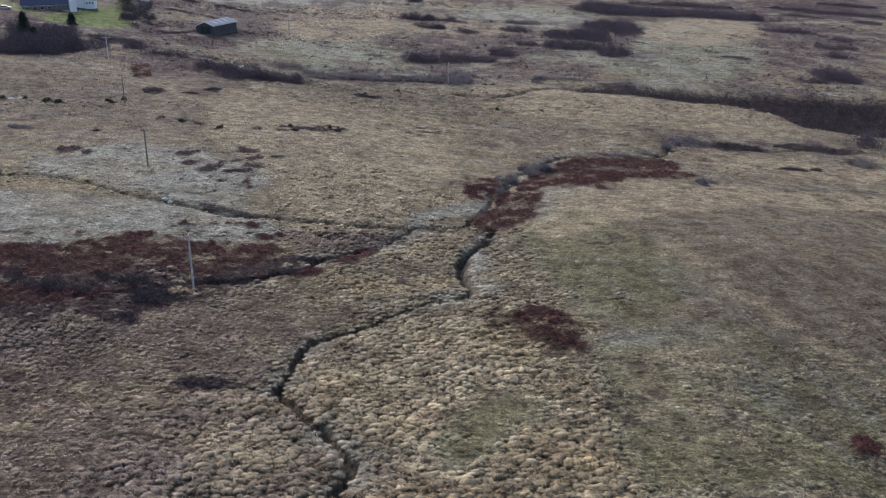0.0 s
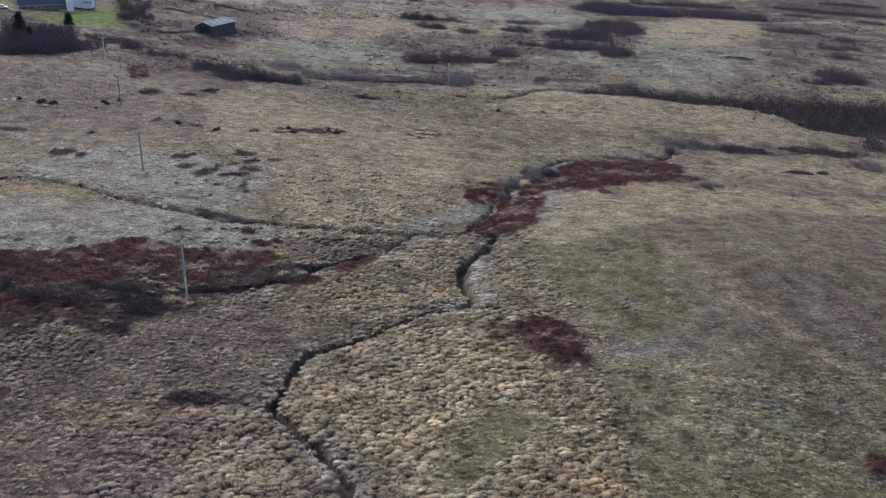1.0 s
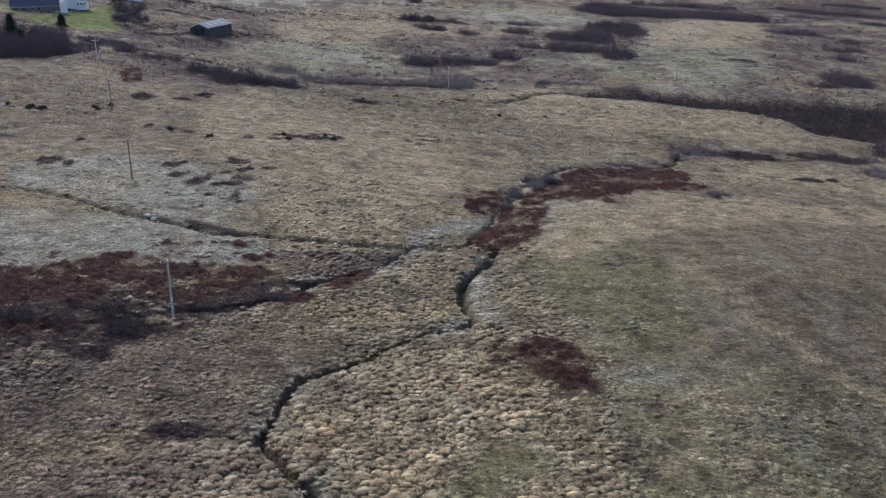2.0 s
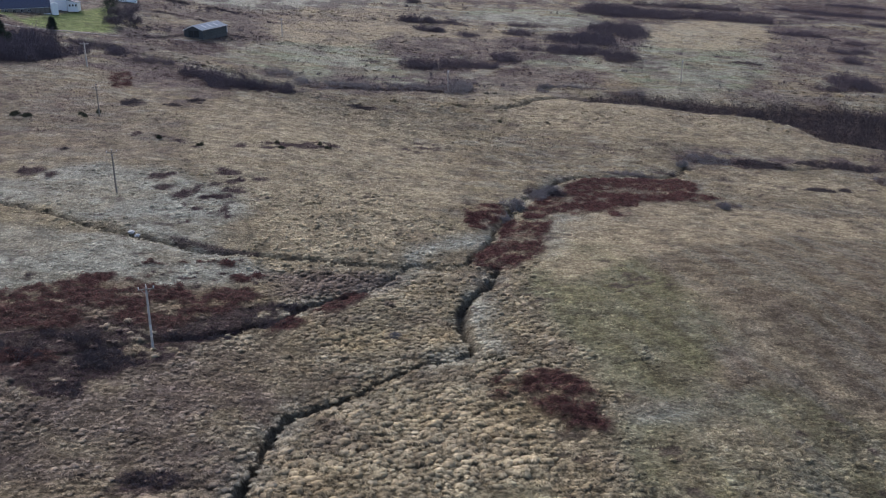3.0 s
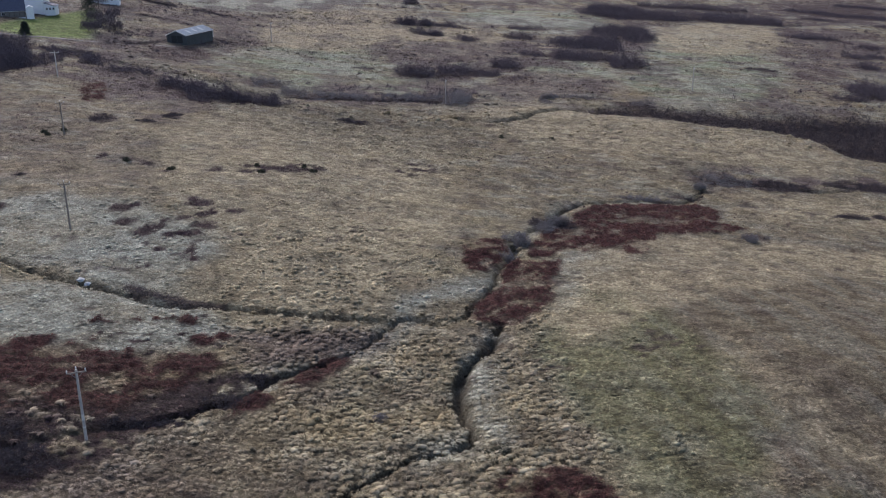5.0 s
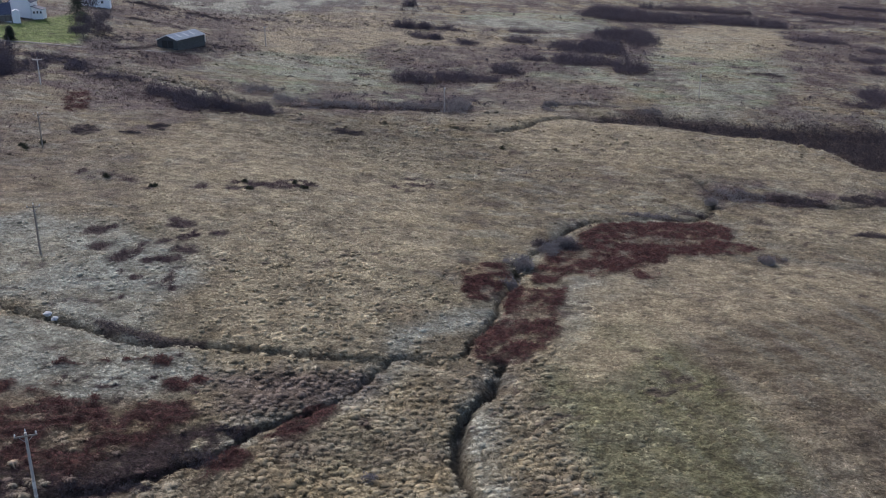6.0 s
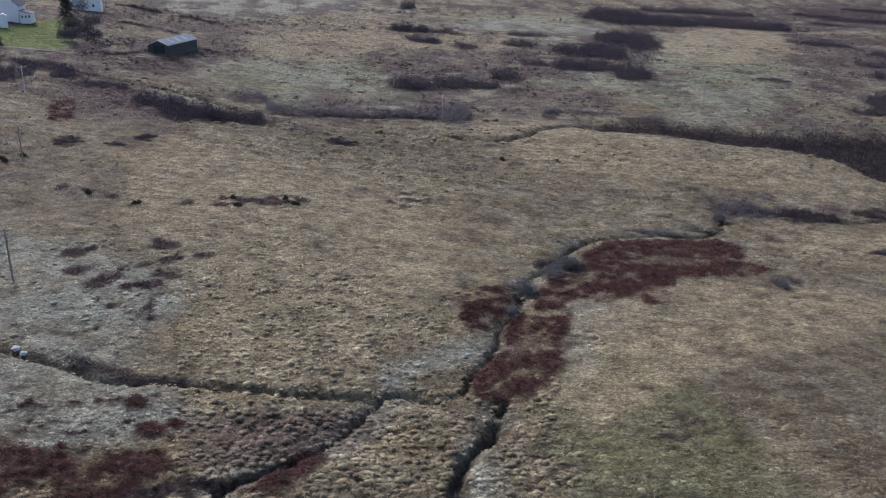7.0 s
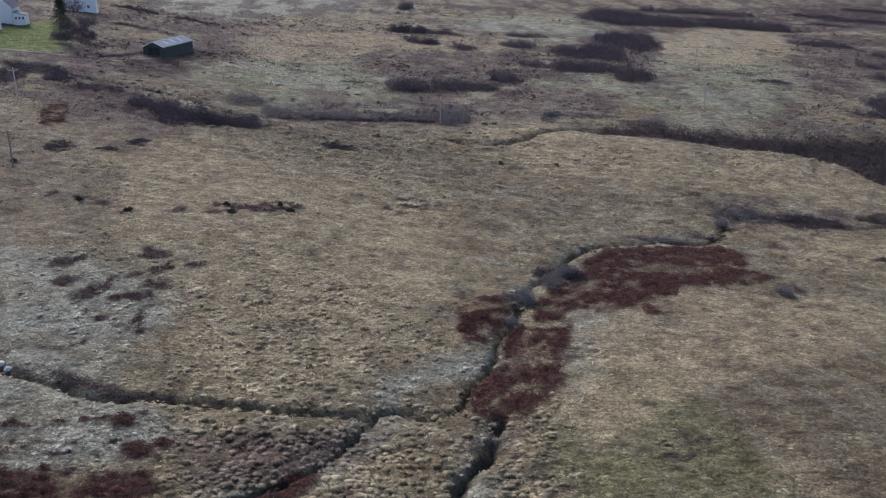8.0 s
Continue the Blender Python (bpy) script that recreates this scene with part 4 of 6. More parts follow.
# ---------------------------------------------------------------- the ground, one sheet to the horizon
def build_ground():
    ys = [-400.0, -300, -220, -160, -120, -90, *np.arange(-70, 0, 2.0), *np.arange(0, 44, 0.8)]
    while ys[-1] < 900:
        ys.append(ys[-1] + 0.34 * max(ys[-1] / 100, 0.55) ** 1.25)
    while ys[-1] < 4200:
        ys.append(ys[-1] + 0.06 * ys[-1])
    ys = np.array(ys)
    us = np.linspace(-0.56, 0.56, 297)
    side = 0.56 + np.cumsum(0.01 * 1.45 ** np.arange(16))
    us = np.concatenate([-side[::-1], us, side])
    width = np.maximum(ys + 10, 50)
    x, y = (us[None, :] * width[:, None]).ravel(), np.repeat(ys, len(us))
    z, wet = ground_shape(x, y)
    a, b, c = cover(x, y, wet)
    fade = smooth(700, 300, y) * smooth(-20, 40, y)
    rough = 1 - 0.35 * b[:, 3]
    rough = rough * (0.45 + 0.75 * tussocky(x, y)) * (1 - 0.55 * a[:, 1])
    hum = np.sqrt(np.clip(1 - (cells(x / TUSSOCK, y / TUSSOCK, 61) / 0.66) ** 2, 0, 1)) * 0.30
    hum2 = np.clip(0.62 - cells(x / 2.6, y / 2.6, 63), 0, 1) * 0.8 * smooth(150, 260, y)
    z = z + (hum * smooth(170, 140, y) + hum2) * fade * rough * (1 - wet) * (1 - 0.9 * b[:, 0])
    z = z + (fbm(x / 0.7, y / 0.7, 65, 2) - 0.5) * 0.10 * smooth(260, 120, y) * smooth(20, 44, y)
    z = z + a[:, 0] * 0.85 * np.clip(0.7 - cells(x / 1.9, y / 1.9, 68), 0, 1) * smooth(20, 60, y)  # heaped bracken
    n, m = len(ys), len(us)
    i = np.arange(n * m).reshape(n, m)
    quads = np.stack([i[:-1, :-1], i[:-1, 1:], i[1:, 1:], i[1:, :-1]], -1).reshape(-1, 4)
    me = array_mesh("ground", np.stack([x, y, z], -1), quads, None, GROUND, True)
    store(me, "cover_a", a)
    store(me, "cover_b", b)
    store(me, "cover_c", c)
    return tagged(new("ground", me), "rough winter moorland of brown tussock grass cut by narrow burns", "moorland", kind="structure")


build_ground()


def ground_z(x, y):
    return float(ground_shape(np.array([x], float), np.array([y], float))[0][0])


# ---------------------------------------------------------------- grass tussocks
def scatter(y0, y1, spacing, seed):
    """Jittered grid points in the stretch of moor from y0 to y1."""
    rng = np.random.default_rng(seed)
    half = 0.55 * (y1 + 10)
    gx, gy = np.meshgrid(np.arange(-half, half, spacing), np.arange(y0, y1, spacing))
    x = gx.ravel() + rng.uniform(-0.48, 0.48, gx.size) * spacing
    y = gy.ravel() + rng.uniform(-0.48, 0.48, gx.size) * spacing
    keep = np.abs(x) < 0.55 * (y + 10)
    return x[keep], y[keep], rng


def build_tufts(name, y0, y1, spacing, blades, reach, seed, label, width, sides, dome_share):
    """Shaggy clumps of dead grass: narrow pointed blades that rise from a crown and hang outwards."""
    x, y, rng = scatter(y0, y1, spacing, seed)
    mound, tall = 0.0, name == "tussock_grass"
    if tall:
        px, py = tussock_points(y0, y1)
        x, y = np.concatenate([px, x]), np.concatenate([py, y])
        mound = np.where(np.arange(len(x)) < len(px), 1.0, 0.0)
    z, wet = ground_shape(x, y)
    a, b, c = cover(x, y, wet)
    if tall:
        d = cells(x / TUSSOCK, y / TUSSOCK, 61)
        z = z + np.sqrt(np.clip(1 - (d / 0.66) ** 2, 0, 1)) * 0.30 * (1 - 0.55 * b[:, 3]) * (0.45 + 0.75 * tussocky(x, y)) * (1 - 0.55 * a[:, 1]) - 0.10 * (mound > 0.5)
    thin = 1 - 0.95 * np.clip(a[:, 0] + a[:, 3], 0, 1) - 0.6 * a[:, 2] * smooth(280, 320, y)
    keep = (wet < 0.3) & (rng.random(len(x)) < thin * smooth(y0, y0 + 24, y) * smooth(y1, y1 - 24, y)) & (b[:, 0] < 0.4)
    x, y, z, a, b, c = x[keep], y[keep], z[keep], a[keep], b[keep], c[keep]
    mounded = (mound[keep] if tall else np.zeros(len(x))) > 0.5
    n = len(x)
    big = tussocky(x, y) * (1 - 0.6 * b[:, 3]) * (1 - 0.6 * a[:, 1])
    size = reach * (0.55 + 0.75 * rng.random(n) ** 1.4) * (0.72 + 0.45 * big) * (1 - 0.15 * b[:, 3])
    high = size * rng.uniform(0.55, 0.92, n) * (0.65 + 0.35 * big)
    tone = np.clip(0.45 * rng.random(n) + 1.1 * (fbm(x / 2.4, y / 1.7, seed + 9, 4) - 0.30), 0, 1)
    k = n * blades
    rep = lambda v: np.repeat(v, blades)
    ang = rng.uniform(0, 6.2832, k)
    lean_x, lean_y = rep(size * rng.normal(0.16, 0.12, n)), rep(size * rng.normal(-0.18, 0.12, n))
    r0, r1 = rep(size) * 0.6 * np.sqrt(rng.random(k)), rng.uniform(0.5, 1.15, k) * rep(size)
    sh = np.sqrt(np.clip(1 - (r0 / rep(size)) ** 2, 0, 1))
    hb = rep(high) * sh * rng.uniform(0.85, 1.3, k)
    fall = hb - rep(high) * rng.uniform(0.15, 0.75, k)
    a2 = ang + rng.normal(0, 0.45, k)
    bx, by = rep(x) + np.cos(ang) * r0 + lean_x * sh, rep(y) + np.sin(ang) * r0 + lean_y * sh
    tx, ty = bx + np.cos(a2) * r1 + lean_x, by + np.sin(a2) * r1 + lean_y
    w = width * rng.uniform(0.6, 1.5, k)
    px, py = -np.sin(a2) * w, np.cos(a2) * w
    zz = rep(z)
    strip = np.stack([np.stack([bx - px, by - py, zz + hb], -1), np.stack([bx + px, by + py, zz + hb], -1),
                      np.stack([tx, ty, zz + np.maximum(fall, -0.06)], -1)], 1).reshape(-1, 3)
    # the matted crown of each clump, a low ragged dome
    sel = np.nonzero(rng.random(n) < np.where(mounded, 1.0, dome_share) * (1 - 0.35 * b[:, 3]) * (0.4 + 0.6 * big))[0]
    m = len(sel)
    spin, ds, dh = rng.uniform(0, 6.28, m), size[sel] * rng.uniform(0.75, 1.1, m), high[sel] * rng.uniform(0.65, 1.05, m)
    ox, oy = size[sel] * rng.normal(0.22, 0.16, m), size[sel] * rng.normal(-0.26, 0.14, m)
    dome, dome_shade = [], []
    # third value: painted shading, dark skirt to pale top
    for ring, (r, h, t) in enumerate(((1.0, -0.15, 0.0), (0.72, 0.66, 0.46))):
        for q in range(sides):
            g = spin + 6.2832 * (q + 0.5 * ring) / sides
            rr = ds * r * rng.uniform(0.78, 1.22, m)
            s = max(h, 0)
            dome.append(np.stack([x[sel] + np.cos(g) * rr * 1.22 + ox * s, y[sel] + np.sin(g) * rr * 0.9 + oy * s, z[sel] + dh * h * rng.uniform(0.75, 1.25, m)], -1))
            dome_shade.append(np.clip(t + rng.uniform(-0.2, 0.2, m), 0, 1))
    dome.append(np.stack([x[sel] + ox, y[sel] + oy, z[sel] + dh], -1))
    dome_shade.append(np.full(m, 0.72))
    per = 2 * sides + 1
    dome, dome_shade = np.stack(dome, 1).reshape(-1, 3), np.stack(dome_shade, 1).ravel()
    base = (np.arange(m) * per)[:, None]
    quads = np.vstack([base + np.array([[q, (q + 1) % sides, sides + (q + 1) % sides, sides + q]]) for q in range(sides)])
    caps = np.vstack([base + np.array([[sides + q, sides + (q + 1) % sides, 2 * sides]]) for q in range(sides)])
    # blades painted paler near the crown, darker where they hang into the gaps' shade
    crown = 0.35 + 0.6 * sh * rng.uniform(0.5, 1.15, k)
    blade_shade = np.clip(np.stack([crown, crown, crown * rng.uniform(0.3, 1.0, k)], 1).ravel(), 0, 1)
    tris = np.vstack([caps, len(dome) + np.arange(k * 3).reshape(-1, 3)])
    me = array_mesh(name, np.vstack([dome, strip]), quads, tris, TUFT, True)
    store(me, "along", np.concatenate([dome_shade, blade_shade]))
    store(me, "tone", np.concatenate([np.repeat(tone[sel], per), np.repeat(tone, blades * 3)]))
    store(me, "cover_a", np.vstack([np.repeat(a[sel], per, 0), np.repeat(a, blades * 3, 0)]))
    store(me, "cover_b", np.vstack([np.repeat(b[sel], per, 0), np.repeat(b, blades * 3, 0)]))
    store(me, "cover_c", np.vstack([np.repeat(c[sel], per, 0), np.repeat(c, blades * 3, 0)]))
    return tagged(new(name, me), label, "grass", kind="stuff")


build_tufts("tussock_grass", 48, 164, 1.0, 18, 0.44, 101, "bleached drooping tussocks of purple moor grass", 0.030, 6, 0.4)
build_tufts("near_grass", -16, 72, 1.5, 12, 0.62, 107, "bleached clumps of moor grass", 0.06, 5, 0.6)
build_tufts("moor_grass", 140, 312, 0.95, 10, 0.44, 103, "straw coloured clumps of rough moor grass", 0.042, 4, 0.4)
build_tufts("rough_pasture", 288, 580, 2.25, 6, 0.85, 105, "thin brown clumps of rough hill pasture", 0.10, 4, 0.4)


# ---------------------------------------------------------------- bracken, heather and scrub
def sprig_cloud(cx, cy, cz, radius, height, count, rng, width, droop=0.0, rise=0.35):
    """Thin bent sprigs, one small pointed strip each, filling low domes at the given points."""
    n = len(cx)
    k = n * count
    rep = lambda v: np.repeat(v, count)
    ang, r = rng.uniform(0, 2 * np.pi, k), np.sqrt(rng.random(k)) * rep(radius)
    top = rep(height) * (1 - 0.62 * (r / rep(radius)) ** 2) * rng.uniform(0.55, 1.08, k)
    hx, hy = rep(cx) + np.cos(ang) * r, rep(cy) + np.sin(ang) * r
    hz = rep(cz) + top * rng.uniform(rise, 1.0, k)
    lean = rng.uniform(0.2, 1.0, k) * top * 0.55
    a2 = ang + rng.uniform(-0.9, 0.9, k)
    low = hz - top * rng.uniform(0.35, 0.6, k)
    bx, by = hx - np.cos(a2) * lean, hy - np.sin(a2) * lean
    wa = rng.uniform(0, 2 * np.pi, k)
    w = width * rng.uniform(0.6, 1.4, k)
    px, py = np.cos(wa) * w, np.sin(wa) * w
    verts = np.stack([np.stack([bx - px, by - py, low], -1), np.stack([bx + px, by + py, low], -1),
                      np.stack([hx, hy, hz - droop * top], -1)], 1).reshape(-1, 3)
    return verts, np.arange(k * 3).reshape(-1, 3)


def twig_puff(cx, cy, cz, radius, height, count, rng, width):
    """Rounded bare bushes: short twigs pointing up and outwards all through a dome."""
    n = len(cx)
    k = n * count
    rep = lambda v: np.repeat(v, count)
    ang, u = rng.uniform(0, 6.2832, k), rng.random(k)
    el = np.arcsin(rng.random(k) ** 0.8)
    rr = 0.15 + 0.80 * u ** 0.55
    rx, ry = np.cos(ang) * np.cos(el), np.sin(ang) * np.cos(el)
    lump = 1 + 0.22 * np.sin(3 * ang + rep(cx) * 3.1) + 0.15 * np.sin(7 * el + rep(cy) * 2.3)
    px, py = rep(cx) + rx * rr * rep(radius) * lump, rep(cy) + ry * rr * rep(radius) * lump
    pz = rep(cz) + np.sin(el) * rr * rep(height) * lump
    d = np.stack([0.7 * rx + rng.normal(0, 0.4, k), 0.7 * ry + rng.normal(0, 0.4, k), np.sin(el) * 0.7 + 0.25 + rng.normal(0, 0.4, k)], -1)
    d /= np.linalg.norm(d, axis=1)[:, None]
    length = np.clip(rep(height) * rng.uniform(0.09, 0.17, k), 0.15, 0.5)
    w = rng.normal(0, 1, (k, 3))
    w = np.cross(w, d)
    w *= (width * rng.uniform(0.5, 1.4, k) / np.maximum(np.linalg.norm(w, axis=1), 1e-6))[:, None]
    p = np.stack([px, py, pz], -1)
    verts = np.stack([p - w, p + w, p + d * length[:, None]], 1).reshape(-1, 3)
    return verts, np.arange(k * 3).reshape(-1, 3)


def oval(x, y, rx, ry):
    return [(x - rx, y), (x, y + ry), (x + rx, y), (x, y - ry)]


def build_low(name, which, channel, y_lo, y_hi, spacing, radius, height, count, width, material, label, category, seed, droop=0.0, least=0.25):
    rng = np.random.default_rng(seed)
    xs, ys = [], []
    for poly in which:
        p = np.array(poly)
        room = 3 if len(poly) > 4 else 0.4
        lo, hi = p.min(0) - room, p.max(0) + room
        gx, gy = np.meshgrid(np.arange(lo[0], hi[0], spacing), np.arange(lo[1], hi[1], spacing))
        xs.append(gx.ravel()), ys.append(gy.ravel())
    x, y = np.concatenate(xs), np.concatenate(ys)
    x, y = x + rng.uniform(-0.5, 0.5, len(x)) * spacing, y + rng.uniform(-0.5, 0.5, len(x)) * spacing
    z, wet = ground_shape(x, y)
    share = cover(x, y, wet)[0][:, channel]
    z = z + (channel == 0) * share * 0.85 * np.clip(0.7 - cells(x / 1.9, y / 1.9, 68), 0, 1)
    keep = (share > rng.uniform(least, 0.75, len(x))) & (wet < 0.4) & (y > y_lo) & (y < y_hi)
    x, y, z = x[keep], y[keep], z[keep]
    n = len(x)
    v, t = sprig_cloud(x, y, z + 0.02, radius * rng.uniform(0.6, 1.3, n), height * rng.uniform(0.5, 1.3, n), count, rng, width, droop, 0.25)
    return tagged(new(name, array_mesh(name, v, None, t, material)), label, category, kind="stuff")


build_low("bracken", BRACKEN + [oval(*q) for q in BRACKEN_SPOTS], 0, 60, 320, 0.60, 0.62, 0.62, 24, 0.055, BRACKEN_LEAF, "collapsed dark rust red winter bracken in patches", "bracken", 201, 0.15, 0.46)
build_low("heather", HEATHER + [oval(*q) for q in HEATHER_SPOTS], 3, 60, 320, 0.72, 0.65, 0.50, 18, 0.055, HEATHER_SPRIG, "dark purple brown heather clumps", "heather", 203)


def thicket(name, points, height, depth, label, seed, spacing=1.0, count=60):
    """A belt of bare bushes along a plan line, one mesh."""
    rng = np.random.default_rng(seed)
    line = curve_through(points, spacing * 0.8)
    rows = max(1, int(2 * depth / spacing))
    cx, cy = [], []
    for x, y in line:
        for r in range(rows):
            if rng.random() < 0.72:
                cx.append(x + rng.normal(0, 0.35) * spacing)
                cy.append(y + np.clip(rng.normal(0, 0.5), -1.3, 1.3) * depth)
    cx, cy = np.array(cx), np.array(cy)
    lump = fbm(cx / 6, cy / 6, seed, 3)
    keep = lump > (0.36 if depth < 8 else 0.45)
    cx, cy, lump = cx[keep], cy[keep], lump[keep]
    n = len(cx)
    cz = ground_shape(cx, cy)[0]
    hh = height * rng.uniform(0.55, 1.0, n) * (0.45 + 0.75 * smooth(0.38, 0.62, lump))
    v, t = twig_puff(cx, cy, cz, spacing * rng.uniform(0.8, 1.5, n), hh, count, rng, 0.045 + 0.014 * height)
    return tagged(new(name, array_mesh(name, v, None, t, LOW_TWIG)), label, "thicket", group="scrub on the moor", kind="stuff")


for i, (name, line, height, depth, label) in enumerate(SCRUB):
    thicket(name, line, height, depth, label, 300 + i)


def scrub_clump(name, x0, y0, half_w, half_d, height, material, label, seed):
    """Bushes of uneven height crowded over an oval plot, lower towards its ragged rim."""
    rng = np.random.default_rng(seed)
    gap = float(np.clip(0.0042 * y0, 0.7, 2.4))
    gx, gy = np.meshgrid(np.arange(-half_w * 1.15, half_w * 1.15, gap), np.arange(-half_d * 1.15, half_d * 1.15, gap))
    x = x0 + gx.ravel() + rng.uniform(-0.55, 0.55, gx.size) * gap
    y = y0 + gy.ravel() + rng.uniform(-0.55, 0.55, gx.size) * gap
    lump = fbm(x / (gap * 2.6), y / (gap * 2.6), seed, 3)
    d = np.hypot((x - x0) / half_w, (y - y0) / half_d) + (fbm(x / (gap * 4), y / (gap * 4), seed + 3, 3) - 0.5) * 0.9
    keep = (d < 1) & (lump > (0.36 if material is TWIG_GREY else 0.24) + 0.2 * d)
    x, y, lump, d = x[keep], y[keep], lump[keep], d[keep]
    n = len(x)
    if not n:
        return None
    h = (1.4 if material is TWIG else 1.0) * height * rng.uniform(0.6, 1.0, n) * (0.5 + 0.75 * smooth(0.35, 0.62, lump)) * (1 - 0.4 * np.clip(d, 0, 1) ** 2)
    v, t = twig_puff(x, y, ground_shape(x, y)[0], gap * rng.uniform(0.75, 1.25, n), h, 110 if y0 < 300 else 84, rng, 0.020 + 0.00018 * y0)
    return tagged(new(name, array_mesh(name, v, None, t, material)), label, "thicket", group="scrub on the moor", kind="stuff")


for i, (plots, name, mat, label) in enumerate((
        (HILL_COPSES, "willow_thicket", TWIG, "dense purple brown copse of bare willow on the far moor"),
        (EDGE_COPSES, "willow_thicket", TWIG, "dark leafless scrub along the top of the moor"),
        (LAWN_SCRUB, "willow_thicket", TWIG, "dark leafless scrub below the lawn and along a hedge bank"),
        (BURN_WILLOWS, "willow_thicket", TWIG_GREY, "pale grey leafless willow scrub beside a burn"),
        (HEATH_SCRUB, "low_scrub", LOW_TWIG, "low dark purple heathery scrub in rough grass"),
        (NEAR_SCRUB, "low_scrub", LOW_TWIG, "low dark twiggy scrub among heather by a burn"))):
    for j, plot in enumerate(plots):
        scrub_clump(name, *plot, mat, label, 700 + 40 * i + j)


def wood_of(name, shape, spacing, height, label, seed):
    """A wood of thin bare trees: crowns of twigs, and slim stems."""
    rng = np.random.default_rng(seed)
    p = np.array(shape)
    gx, gy = np.meshgrid(np.arange(p[:, 0].min(), p[:, 0].max(), spacing), np.arange(p[:, 1].min(), p[:, 1].max(), spacing))
    x = gx.ravel() + rng.uniform(-0.5, 0.5, gx.size) * spacing
    y = gy.ravel() + rng.uniform(-0.5, 0.5, gx.size) * spacing
    keep = inside(x, y, shape, 1.0) > rng.uniform(0.3, 0.7, len(x))
    x, y = x[keep], y[keep]
    n = len(x)
    z = ground_shape(x, y)[0]
    grow = 0.5 + 0.9 * smooth(0.35, 0.65, fbm(x / 9, y / 9, seed, 3))
    h = height * rng.uniform(0.6, 1.15, n) * grow * smooth(45, 90, x).clip(0.45, 1)
    v, t = twig_puff(x, y, z, spacing * rng.uniform(0.6, 0.95, n), h, 180, rng, 0.066)
    crown = array_mesh(name, v, None, t, WOOD_TWIG)
    w, a = 0.07, rng.uniform(0, 6.28, n)
    ca, sa = np.cos(a) * w, np.sin(a) * w
    stems = np.stack([np.stack([x - ca, y - sa, z - 0.2], -1), np.stack([x + ca, y + sa, z - 0.2], -1),
                      np.stack([x + rng.normal(0, 0.4, n), y + rng.normal(0, 0.4, n), z + h * 0.7], -1)], 1).reshape(-1, 3)
    root = tagged(new(name, crown), label, "wood", kind="stuff")
    st = new("stems", array_mesh("stems", stems, None, np.arange(n * 3).reshape(-1, 3), BARK))
    st.parent = root
    st["kind"] = "stuff"
    return root


wood_of("birch_wood", WOOD, 3.1, 4.3, "dense dark leafless birch and willow wood in a hollow", 401)


def flecks(name, y0, y1, spacing, material, radius, height, count, width, lo, hi, seed, label, category):
    """Clumps scattered where a broad noise is high."""
    x, y, rng = scatter(y0, y1, spacing, seed)
    z, wet = ground_shape(x, y)
    a, b, c = cover(x, y, wet)
    m = fbm(x / 34, y / 22, seed + 1, 4) * 0.5 + fbm(x / 13, y / 3.2, seed + 2, 4) * 0.5
    m = m - 0.2 * c[:, 0] + 0.08 * c[:, 2] + 0.06 * b[:, 2] - 0.05 * a[:, 2] - 0.22 * a[:, 1] + 0.14 * a[:, 3]
    keep = (smooth(lo, hi, m) > rng.random(len(x))) & (b[:, 0] < 0.2)
    x, y, z = x[keep], y[keep], z[keep]
    n = len(x)
    v, t = sprig_cloud(x, y, z, radius * rng.uniform(0.5, 1.4, n), height * rng.uniform(0.5, 1.4, n), count, rng, width, 0, 0.25)
    return tagged(new(name, array_mesh(name, v, None, t, material)), label, category, kind="stuff")


flecks("rushes", 225, 420, 1.5, HEATHER_SPRIG, 0.6, 0.55, 6, 0.14, 0.50, 0.62, 411, "dark brown rush clumps in rough grass", "rushes")
flecks("far_heather", 380, 820, 2.7, HEATHER_SPRIG, 1.2, 0.8, 7, 0.22, 0.46, 0.62, 415, "dark heather and rush on distant moor", "heather")
flecks("scattered_scrub", 335, 660, 5.0, TWIG, 1.9, 1.9, 30, 0.13, 0.55, 0.66, 421, "small dark leafless bushes scattered on rough ground", "scrub")


def pools(name, line, half, label):
    """Stretches of still water in the bed of a burn, one ribbon mesh."""
    p = np.array(line)
    d = np.gradient(p, axis=0)
    d /= np.maximum(np.linalg.norm(d, axis=1), 1e-6)[:, None]
    z = ground_shape(p[:, 0], p[:, 1])[0]
    z = np.convolve(np.pad(z, 3, mode="edge"), np.ones(7) / 7, "valid") + 0.01
    w = half * (0.6 + 0.8 * fbm(p[:, 0] / 3, p[:, 1] / 3, 91, 2))
    side = np.stack([-d[:, 1], d[:, 0]], -1) * w[:, None]
    v = np.concatenate([np.column_stack([p - side, z]), np.column_stack([p + side, z])])
    open_water = np.nonzero(fbm(p[:-1, 0] / 7, p[:-1, 1] / 7, 93, 2) > 0.5)[0]
    n = len(p)
    quads = np.stack([open_water, open_water + 1, open_water + 1 + n, open_water + n], -1)
    return tagged(new(name, array_mesh(name, v, quads, None, WATER, True)), label, "water", kind="structure")


pools("water", BURN_MAIN, 0.34, "dark peaty water in the bed of a burn")
pools("water", BURN_SIDE, 0.28, "dark peaty water in a narrow side burn")
# ---------------------------------------------------------------- things, part by part
def part(name, bm, material, parent, label=""):
    me = bpy.data.meshes.new(name)
    bm.normal_update()
    bm.to_mesh(me)
    bm.free()
    me.materials.append(material)
    ob = new(name, me)
    ob.parent = parent
    return tagged(ob, label)


def thing(name, x, y, turn, label, category, group="", z=None):
    e = new(name)
    e.matrix_basis = pose(x, y, ground_z(x, y) if z is None else z, 0, 0, turn)
    return tagged(e, label, category, group)


